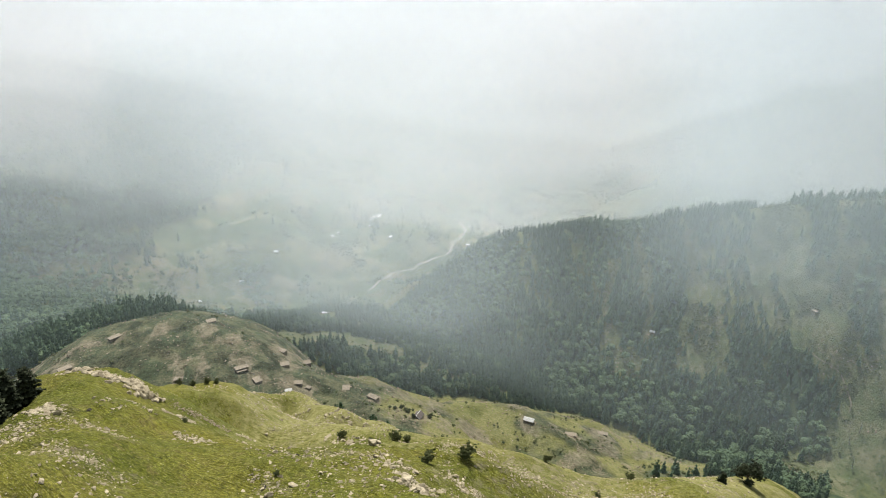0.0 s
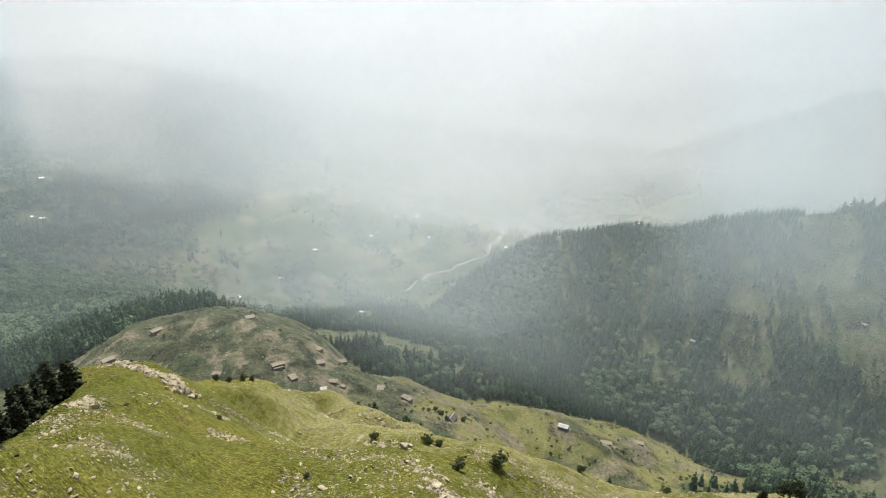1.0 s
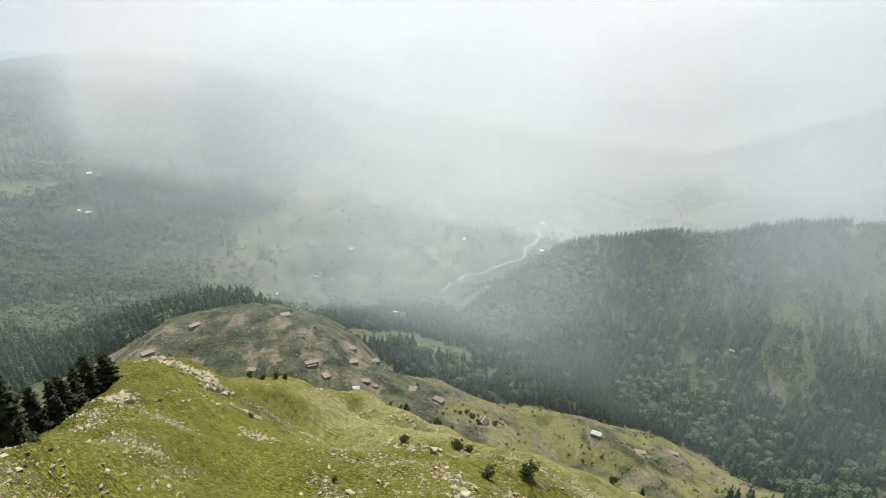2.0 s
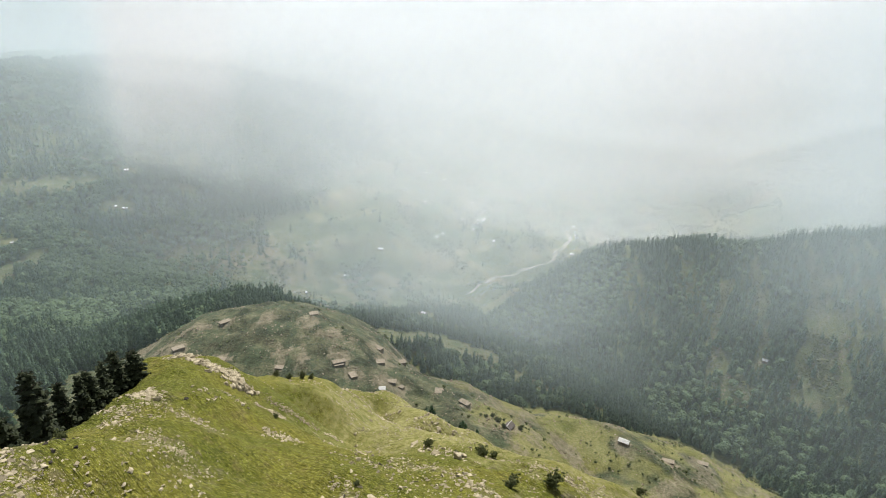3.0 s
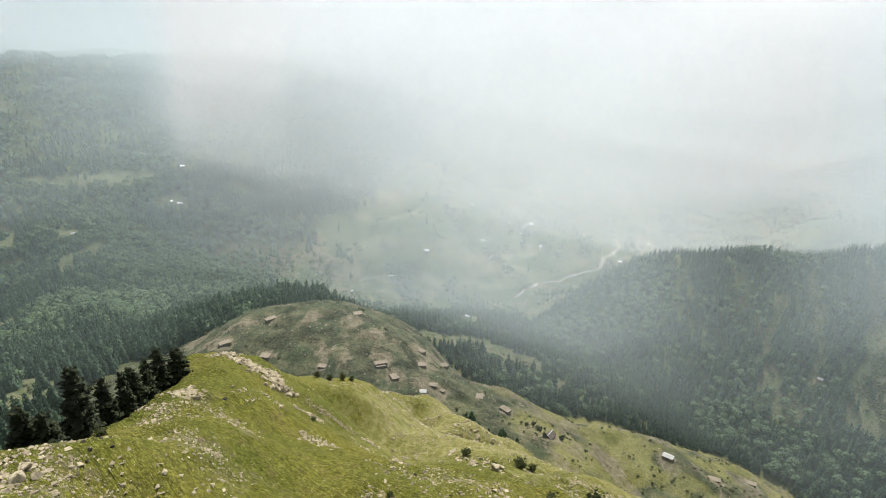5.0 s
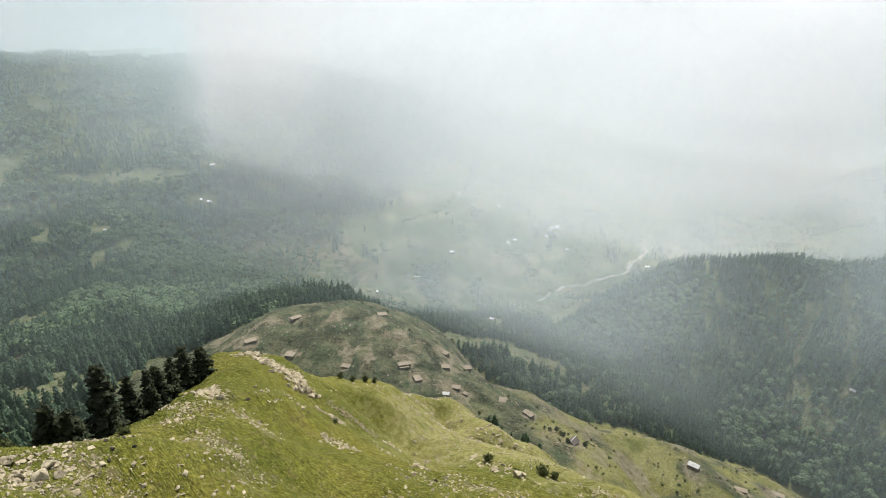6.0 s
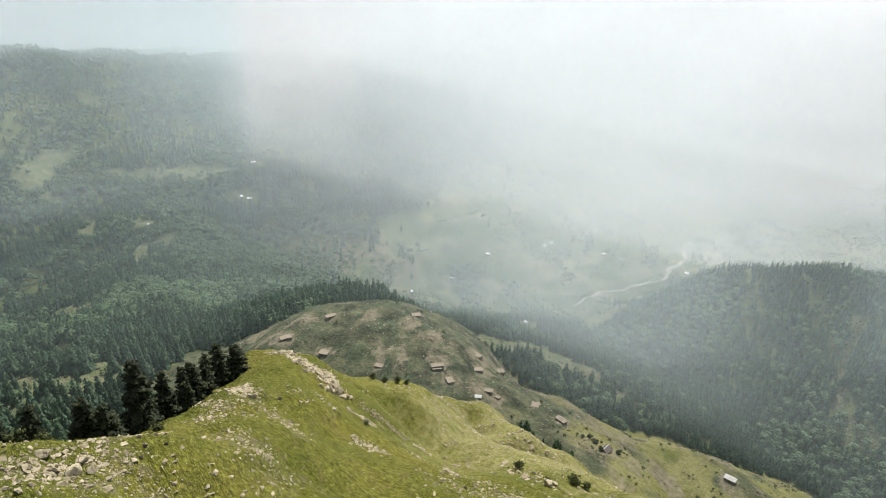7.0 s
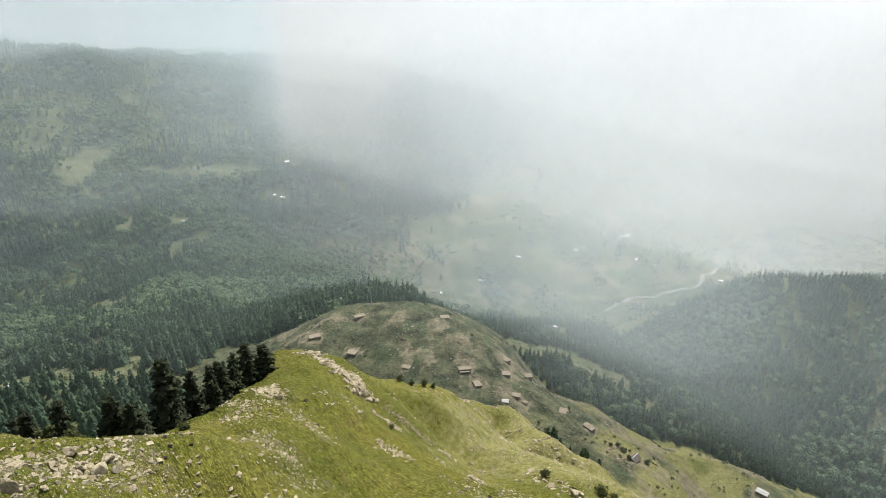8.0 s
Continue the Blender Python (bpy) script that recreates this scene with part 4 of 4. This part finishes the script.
def fir_tree(x, y, tall, wide, seed, label, mat=None, lean=0.0, full=1.0):
    rng = random.Random(seed)
    z = float(height(np.array([x]), np.array([y]), True)[0]) - 0.3
    tree = base("fir_tree", x, y, z, rng.uniform(0, 360), label, "tree", "firs along the ridge")
    trunk = bmesh.new()
    bend = Vector((rng.uniform(-0.02, 0.02), rng.uniform(-0.02, 0.02), 0)) * tall
    knots = [Vector((0, 0, 0)), Vector((0, 0, tall * 0.35)) + bend * 0.6, Vector((0, 0, tall * 0.7)) + bend, Vector((0, 0, tall)) + bend * 0.8]
    girth = 0.024 * tall
    for k in range(3):
        rod(trunk, knots[k], knots[k + 1], girth * (1 - 0.3 * k), girth * (1 - 0.3 * (k + 1)) + 0.02, 9)
    part("trunk", trunk, BARK, tree)
    limbs, centres, sizes = bmesh.new(), [], []
    h = 0.10 * tall
    while h < tall * 0.985:
        f = h / tall
        spread = wide * (1 - f) ** 0.56 * (0.6 + 0.4 * min(1, f / 0.18)) * rng.uniform(0.6, 1.15) + 0.25
        for k in range(rng.randint(4, 6)):
            if rng.random() > full:
                continue
            a = rng.uniform(0, 6.28)
            out = spread * rng.uniform(0.6, 1.1)
            root = Vector((0, 0, h)) + bend * f
            tip = root + Vector((math.cos(a) * out, math.sin(a) * out, -0.16 * out + rng.uniform(-0.2, 0.3)))
            rod(limbs, root, tip, 0.05, 0.015, 4)
            steps = max(3, int(out / 0.36))
            for s in range(steps):
                t = (s + 1) / steps
                p = root.lerp(tip, t)
                fat = 0.36 + 0.40 * (1 - abs(t - 0.6)) * min(1.2, out * 0.4)
                centres.append((p.x + rng.uniform(-0.25, 0.25) * fat * 2, p.y + rng.uniform(-0.25, 0.25) * fat * 2, p.z + rng.uniform(-0.2, 0.1)))
                sizes.append(fat * rng.uniform(0.7, 1.15))
        h += 0.034 * tall * rng.uniform(0.8, 1.2)
    tagged(part("branchwork", limbs, BARK, tree), kind="stuff")
    crown = soup("crown", *clumps(centres, sizes, rng), mat or FIR)
    crown.parent = tree
    return tree


def broad_tree(x, y, tall, wide, seed):
    """A wide dark tree: a forked trunk, limbs and a low uneven crown."""
    rng = random.Random(seed)
    z = float(height(np.array([x]), np.array([y]))[0]) - 0.4
    tree = base("broad_tree", x, y, z, rng.uniform(0, 360), "broad dark green tree on the edge of the ravine", "tree")
    trunk, limbs, centres, sizes = bmesh.new(), bmesh.new(), [], []
    rod(trunk, (0, 0, 0), (0.2, 0.1, 0.3 * tall), 0.42, 0.3, 9)
    rod(trunk, (0.2, 0.1, 0.28 * tall), (-0.5, 0.4, 0.6 * tall), 0.26, 0.12, 7)
    for k in range(26):
        a, f = 2.4 * k, rng.random()
        tip = Vector((math.cos(a) * wide * (1 - 0.5 * f * f) * rng.uniform(0.5, 1.0), math.sin(a) * wide * (1 - 0.5 * f * f) * rng.uniform(0.5, 1.0), tall * (0.25 + 0.68 * f)))
        root = Vector((0.2, 0.1, tall * (0.22 + 0.2 * f)))
        rod(limbs, root, tip, 0.11, 0.03, 5)
        for s in range(34):
            p = root.lerp(tip, rng.uniform(0.45, 1.05))
            centres.append((p.x + rng.gauss(0, 0.6), p.y + rng.gauss(0, 0.6), max(0.3, p.z + rng.gauss(0, 0.45))))
            sizes.append(rng.uniform(0.25, 0.6))
    part("trunk", trunk, BARK, tree)
    tagged(part("branchwork", limbs, BARK, tree), kind="stuff")
    crown = soup("crown", *clumps(centres, sizes, rng, 0.75), FIR)
    crown.parent = tree


def dead_tree(x, y, tall, tilt, seed):
    rng = random.Random(seed)
    z = float(height(np.array([x]), np.array([y]), False)[0]) - 0.5
    tree = base("dead_tree", x, y, z, rng.uniform(0, 360), "tall sparse half-dead conifer on the open slope", "tree", "sparse conifers on the open slope")
    trunk, limbs, centres, sizes = bmesh.new(), bmesh.new(), [], []
    top = Vector((math.sin(radians(tilt)) * tall, 0, tall))
    rod(trunk, (0, 0, 0), top, 0.34, 0.07, 8)
    for k in range(26):
        f = rng.uniform(0.22, 0.98)
        a, out = rng.uniform(0, 6.28), (1.15 - f) * rng.uniform(0.8, 2.4)
        root = top * f
        tip = root + Vector((math.cos(a) * out, math.sin(a) * out, -0.25 * out))
        rod(limbs, root, tip, 0.06, 0.02, 4)
        if rng.random() < 0.65:
            for t in (0.5, 0.8, 1.0):
                centres.append(tuple(root.lerp(tip, t)))
                sizes.append(rng.uniform(0.3, 0.6))
    part("trunk", trunk, DEAD_WOOD, tree)
    tagged(part("branchwork", limbs, DEAD_WOOD, tree), kind="stuff")
    crown = soup("crown", *clumps(centres, sizes, rng), PINE)
    crown.parent = tree


def shrub(x, y, size, seed, label="rounded dark green shrub on the grassy slope", mat=None):
    rng = random.Random(seed)
    z = float(height(np.array([x]), np.array([y]))[0]) - 0.1
    bush = base("shrub", x, y, z, rng.uniform(0, 360), label, "shrub", "shrubs on the ridge")
    stems, centres, sizes = bmesh.new(), [], []
    for k in range(16):
        a, out, up = rng.uniform(0, 6.28), rng.uniform(0.1, 0.5) * size, rng.uniform(0.45, 0.95) * size
        tip = Vector((math.cos(a) * out, math.sin(a) * out, up))
        rod(stems, (0, 0, 0), tip, 0.04, 0.012, 4)
        for s in range(14):
            p = tip * rng.uniform(0.45, 1.06)
            centres.append((p.x + rng.gauss(0, 0.13) * size, p.y + rng.gauss(0, 0.13) * size, max(0.08, p.z + rng.gauss(0, 0.08) * size)))
            sizes.append(rng.uniform(0.06, 0.13) * size)
    tagged(part("branchwork", stems, BARK, bush), kind="stuff")
    leaves = soup("leaves", *clumps(centres, sizes, rng, 0.8), mat or SHRUB)
    leaves.parent = bush


def block(x0, y0, z0, x1, y1, z1, bevel=0.0):
    bm = bmesh.new()
    m = Matrix.Translation(((x0 + x1) / 2, (y0 + y1) / 2, (z0 + z1) / 2)) @ Matrix.Diagonal((x1 - x0, y1 - y0, z1 - z0, 1))
    bmesh.ops.create_cube(bm, size=1, matrix=m)
    if bevel:
        bmesh.ops.bevel(bm, geom=bm.edges[:], offset=bevel, segments=2, affect="EDGES")
    return bm


def walls(house, long, deep, tall, mat, door_at=0.0):
    """Four walls, 0.4 m thick, with a doorway and a door in the front one."""
    t, a, b = 0.4, long / 2, deep / 2
    part("wall", block(-a, b - t, -2.5, a, b, tall), mat, house)
    part("wall", block(-a, -b + t, -2.5, -a + t, b - t, tall), mat, house)
    part("wall", block(a - t, -b + t, -2.5, a, b - t, tall), mat, house)
    front = block(-a, -b, -2.5, door_at - 0.5, -b + t, tall)
    bmesh.ops.create_cube(front, size=1, matrix=Matrix.Translation(((door_at + 0.5 + a) / 2, -b + t / 2, (tall - 2.5) / 2)) @ Matrix.Diagonal((a - door_at - 0.5, t, tall + 2.5, 1)))
    bmesh.ops.create_cube(front, size=1, matrix=Matrix.Translation((door_at, -b + t / 2, (1.85 + tall) / 2)) @ Matrix.Diagonal((1.0, t, tall - 1.85, 1)))
    part("wall", front, mat, house)
    part("door", block(door_at - 0.5, -b + 0.22, -2.5, door_at + 0.5, -b + 0.3, 1.85), TIMBER, house, "weathered timber door")


def flat_hut(x, y, turn, long, deep, tall=2.3, lean_to=False, label="low mud-walled hut with a flat earthen roof"):
    long, deep, tall = 0.70 * long, 0.78 * deep, 0.8 * tall
    z = float(height(np.array([x]), np.array([y]))[0]) - 0.5
    hut = base("flat_roof_hut", x, y, z, turn, label, "hut", "herders' huts on the hill")
    walls(hut, long, deep, tall, MUD_WALL, -0.2 * long)
    roof = block(-long / 2 - 0.45, -deep / 2 - 0.5, tall, long / 2 + 0.45, deep / 2 + 0.3, tall + 0.42, 0.12)
    bmesh.ops.subdivide_edges(roof, edges=[e for e in roof.edges if e.calc_length() > 2], cuts=5, use_grid_fill=True)
    rng = random.Random(int(x * 7 + y))
    for v in roof.verts:
        v.co += Vector((rng.uniform(-0.07, 0.07), rng.uniform(-0.07, 0.07), rng.uniform(-0.07, 0.05)))
    part("roof", roof, MUD_ROOF, hut, "flat beaten-earth roof")
    for k in range(int(long / 1.4)):
        px = -long / 2 + 0.7 + 1.4 * k
        beam = bmesh.new()
        rod(beam, (px, -deep / 2 - 0.75, tall - 0.12), (px, -deep / 2 + 0.6, tall - 0.12), 0.09, 0.1, 6)
        part("roof_beam", beam, TIMBER, hut)
    if lean_to:
        part("lean_to_roof", block(-long / 2, -deep / 2 - 2.4, tall - 0.75, long / 2 - 1.5, -deep / 2 - 0.55, tall - 0.5, 0.08), MUD_ROOF, hut)
        for px in (-long / 2 + 0.4, 0, long / 2 - 2.0):
            post = bmesh.new()
            rod(post, (px, -deep / 2 - 2.2, -2.0), (px, -deep / 2 - 2.2, tall - 0.75), 0.09, 0.08, 6)
            part("post", post, TIMBER, hut)
    return hut


def gable(long, deep, low, high, over=0.4, thick=0.12):
    """Two roof slopes, their ridge along x."""
    bm = bmesh.new()
    a, b = long / 2 + over, deep / 2 + over
    for s in (-1, 1):
        lo, hi = low - over * (high - low) / (deep / 2), high
        vs = [bm.verts.new(p) for p in ((-a, s * b, lo), (a, s * b, lo), (a, 0, hi), (-a, 0, hi), (-a, s * b, lo + thick), (a, s * b, lo + thick), (a, 0, hi + thick), (-a, 0, hi + thick))]
        for f in ((0, 1, 2, 3), (7, 6, 5, 4), (0, 4, 5, 1), (1, 5, 6, 2), (2, 6, 7, 3), (3, 7, 4, 0)):
            bm.faces.new([vs[i] for i in f])
    bmesh.ops.recalc_face_normals(bm, faces=bm.faces)
    return bm


def tin_house(x, y, turn, long, deep, label, roof_mat=None, tall=2.4, rise=1.3, trim=False, name="tin_roof_house", group="tin-roofed houses"):
    z = float(height(np.array([x]), np.array([y]), False)[0])
    house = base(name, x, y, z, turn, label, "house", group)
    walls(house, long, deep, tall, MUD_WALL)
    part("roof", gable(long, deep, tall, tall + rise), roof_mat or TIN, house)
    for s in (-1, 1):
        end = bmesh.new()
        vs = [end.verts.new(p) for p in ((s * (long / 2 - 0.2), -deep / 2, tall - 0.02), (s * (long / 2 - 0.2), deep / 2, tall - 0.02), (s * (long / 2 - 0.2), 0, tall + rise - 0.05),
                                         (s * (long / 2), -deep / 2, tall - 0.02), (s * (long / 2), deep / 2, tall - 0.02), (s * (long / 2), 0, tall + rise - 0.05))]
        for f in ((0, 1, 2), (5, 4, 3), (0, 3, 4, 1), (1, 4, 5, 2), (2, 5, 3, 0)):
            end.faces.new([vs[i] for i in f])
        bmesh.ops.recalc_face_normals(end, faces=end.faces)
        part("gable_wall", end, MUD_WALL, house)
    if trim:
        for s in (-1, 1):
            strip = bmesh.new()
            rod(strip, (long / 2 + 0.42, s * (deep / 2 + 0.4), tall - 0.15), (long / 2 + 0.42, 0, tall + rise + 0.16), 0.2, 0.2, 4)
            part("verge_board", strip, PALE_TRIM, house, "pale verge board")
        strip = bmesh.new()
        rod(strip, (-long / 2 - 0.4, 0, tall + rise + 0.2), (long / 2 + 0.4, 0, tall + rise + 0.2), 0.2, 0.2, 4)
        part("ridge_cap", strip, PALE_TRIM, house, "pale ridge cap")
    return house


def village():
    flat_hut(-260, 402, 50, 12, 6, 2.4)
    flat_hut(-240, 437, 52, 12, 5, 2.2, label="low mud hut with a pale front wall and flat roof")
    flat_hut(-222, 393, 5, 9, 7, 2.8, label="square mud hut with a flat earthen roof")
    flat_hut(-176, 389, 4, 7, 5, 1.6, label="half-ruined low mud hut under a sunken roof")
    flat_hut(-176, 460, 30, 9, 6)
    flat_hut(-138, 405, 33, 12, 5, 2.3, True, "long mud hut with a lower lean-to roof")
    flat_hut(-125, 396, -52, 9, 5.5, 2.6, label="narrow mud hut with a flat pale roof")
    flat_hut(-100, 406, 2, 9, 5, 1.9)
    flat_hut(-92, 404, -20, 4.5, 3.5, 1.6, label="small mud shed with a flat roof")
    flat_hut(-121, 449, -28, 11, 5, 2.2)
    flat_hut(-114, 427, 22, 10, 6)
    flat_hut(-109, 474, 24, 11, 6.5, label="larger mud hut with a worn flat roof")
    flat_hut(-67, 414, -86, 8.5, 6, 2.5, label="mud hut with a pale end wall and flat roof")
    flat_hut(-47, 406, -32, 11, 5, 2.3, label="long mud hut with a flat roof beside a scrubby hollow")
    flat_hut(114, 481, -8, 13, 5.5, 2.0, label="long low mud hut near the ravine's edge")
    flat_hut(152, 519, -14, 13, 5.5, 2.2, label="long low mud hut on the hill's last shoulder")
    flat_hut(-490, 322, 20, 12, 8, 2.6, label="brown flat-roofed farmhouse among the pines")
    flat_hut(391, 638, 15, 9, 6, 2.4, label="lone mud hut on the open mountain slope")
    tin_house(-103, 392, 10, 4.2, 3.2, "small white tin-roofed hut below the mud huts", rise=0.7, tall=2.0)
    tin_house(-14, 388, -112, 6.6, 5.4, "hut with a dark pitched roof edged in white", DARK_ROOF, 1.8, 1.9, True)
    tin_house(76, 475, -22, 8.2, 4.6, "white tin-roofed building near the ravine", rise=1.0, tall=2.6)
    tin_house(-517, 330, 70, 9, 6.5, "white tin-roofed house in a forest clearing", rise=1.4)


def far_houses():
    rng = random.Random(8)
    spots = [(-165, 857), (-270, 1882), (-159, 1909), (-642, 2155), (-1022, 1869), (-948, 2180), (-434, 1916), (-348, 2120), (-230, 1929), (-63, 2091), (-90, 1855),
             (-166, 1634), (-9, 1783), (-251, 1528), (-129, 1540), (-557, 1983), (-1, 2176), (927, 1665), (934, 1623), (956, 1625), (970, 1575), (991, 1547),
             (240, 682), (-447, 1126), (-356, 1342), (-401, 1237), (-960, 1372), (-904, 1240), (-888, 1246), (-999, 1015), (-947, 997), (-938, 1003), (-975, 1925), (-645, 2170)]
    for _ in range(85):
        spots.append((rng.uniform(-430, 130), rng.triangular(1450, 2300, 1750)))
    for k, (x, y) in enumerate(spots):
        near = y < 1000
        size = rng.uniform(5, 6.5) if near else rng.uniform(6, 11)
        tin_house(x, y, rng.uniform(-60, 60), size, size * rng.uniform(0.5, 0.7), "small farmhouse with a bright tin roof on the slope" if near else
                  "distant white tin-roofed house in the misty valley", roof_mat=TIN if near else BRIGHT_TIN, rise=rng.uniform(0.9, 1.6), name="farmhouse", group="houses of the valley")


def ridge_trees():
    tall_fir, firs = "tall dark fir with ragged drooping boughs below the ridge", "dark dense fir on the far side of the ridge"
    for k, (x, y, tall, wide) in enumerate(((-81, 87, 14.2, 3.3), (-83, 88, 16.0, 2.4), (-84.5, 96, 12.0, 2.4), (-86, 103, 11.6, 1.8), (-88, 108, 10.6, 2.5), (-89, 113, 11.4, 1.7),
                                            (-92, 121, 12.4, 3.3), (-90, 125, 8.6, 2.3), (-79, 74, 10.6, 2.2), (-76, 75, 8.8, 2.0), (-77.5, 77, 9.4, 2.0), (-88, 72, 12.6, 2.0),
                                            (-97, 72, 12.5, 2.4), (-110, 78, 15, 2.8), (-100, 104, 10, 2.4), (-93, 84, 11.5, 2.2))):
        fir_tree(x, y, tall, wide * 1.3, 40 + k, tall_fir if tall > 13 else firs)
    for k, (x, y, tall, tilt) in enumerate(((362, 553, 24, 6), (350, 548, 19, -4), (358, 571, 22, 9), (341, 540, 17, 3), (356, 622, 20, 4), (360, 662, 15, 2), (352, 592, 18, 12), (372, 556, 21, -6),
                                            (330, 530, 16, 5), (384, 520, 20, 14), (395, 528, 18, 8), (378, 500, 17, 10), (401, 490, 19, 6))):
        dead_tree(x, y, tall, tilt, 90 + k)
    broad_tree(114, 199, 9.5, 6.4, 71)
    fir_tree(100, 190, 5, 1.5, 72, firs)


def shrubs():
    for k, (x, y, size) in enumerate(((-28, 163, 2.6), (-18, 150, 1.6), (-12, 156, 3.2), (-2, 106, 2.6), (6, 115, 3.4), (-84, 196, 2.1), (-80, 198, 2.5), (-77, 199, 1.9), (-27, 91, 1.0), (32, 160, 2.4),
                                      (-74, 60, 2.2), (-78, 66, 2.8), (-71, 80, 2.0), (44, 146, 1.6), (-9, 158, 2.2), (-58, 128, 1.4), (60, 168, 2.4), (-82, 70, 2.4), (-22, 393, 4.2), (-26, 397, 3.4), (-17, 384, 3.6), (-6, 391, 3.2), (-30, 390, 2.6), (-88, 195, 2.2))):
        shrub(x, y, size, 300 + k, "small dark shrub in the grass" if size < 1.8 else "rounded dark green shrub on the grassy slope")
    rng, nr = random.Random(5), np.random.default_rng(17)
    kinds = [broadleaf(7, rng) for _ in range(4)]
    x, y = nr.uniform(-330, 240, 7000), nr.uniform(340, 620, 7000)
    shelf, dry = covers(x, y)[1:3]
    thick = 0.03 + 0.22 * step(0, 90, x) + 0.20 * step(-0.05, 0.4, vnoise(x, y, 34, 9)) + 0.5 * step(26, 8, away(x, y, -40, 392, -5, 402)) + 0.4 * step(30, 8, away(x, y, 60, 450, 150, 470))
    keep = (shelf > 0.5) & (nr.uniform(0, 1, len(x)) < thick * (1 - 0.6 * dry))
    for px, py, _ in YARDS:
        keep &= np.hypot(x - px, y - py) > 9
    x, y = x[keep], y[keep]
    tall = 0.7 + 2.2 * nr.uniform(0, 1, len(x)) ** 2
    spots = np.stack([x, y, height(x, y, False) - 0.2, tall, tall * 1.25, nr.uniform(0, 6.28, len(x)), nr.integers(0, 4, len(x))], 1)
    tagged(scatter("scrub", kinds, spots, SHRUB, rng), "low green scrub on the hill round the huts", "scrub", kind="stuff")


def tufts():
    """Short tussocks over the ridge, each a few blades bent downhill."""
    nr = np.random.default_rng(61)
    x, y = nr.uniform(-100, 60, 60000), nr.uniform(44, 190, 60000)
    keep = (np.hypot(x, y) < 175) & (vnoise(x, y, 5, 63) + 0.5 * vnoise(x, y, 19, 64) + nr.uniform(-0.5, 0.5, len(x)) > 0.25)
    x, y = x[keep], y[keep]
    kinds = []
    for k in range(5):
        a = nr.uniform(0, 6.28, 4)
        verts, tris = [], []
        for q, turn in enumerate(a):
            c, s = math.cos(turn), math.sin(turn)
            verts += [(0.22 * c - 0.3 * s, 0.22 * s + 0.3 * c, 0), (0.22 * c + 0.3 * s, 0.22 * s - 0.3 * c, 0), (0.75 * c, 0.75 * s, nr.uniform(0.5, 0.95))]
            tris.append((3 * q, 3 * q + 1, 3 * q + 2))
        kinds.append((np.array(verts), np.array(tris)))
    size = nr.uniform(0.12, 0.28, len(x))
    spots = np.stack([x, y, height(x, y) - 0.03, size * 0.9, size, nr.uniform(0, 6.28, len(x)), nr.integers(0, 5, len(x))], 1)
    tagged(scatter("grass_tufts", kinds, spots, TURF, random.Random(6)), "short olive green grass tussocks on the ridge", "grass", kind="stuff")


tufts()
rocks()
boulders()
village()
far_houses()
ridge_trees()
shrubs()
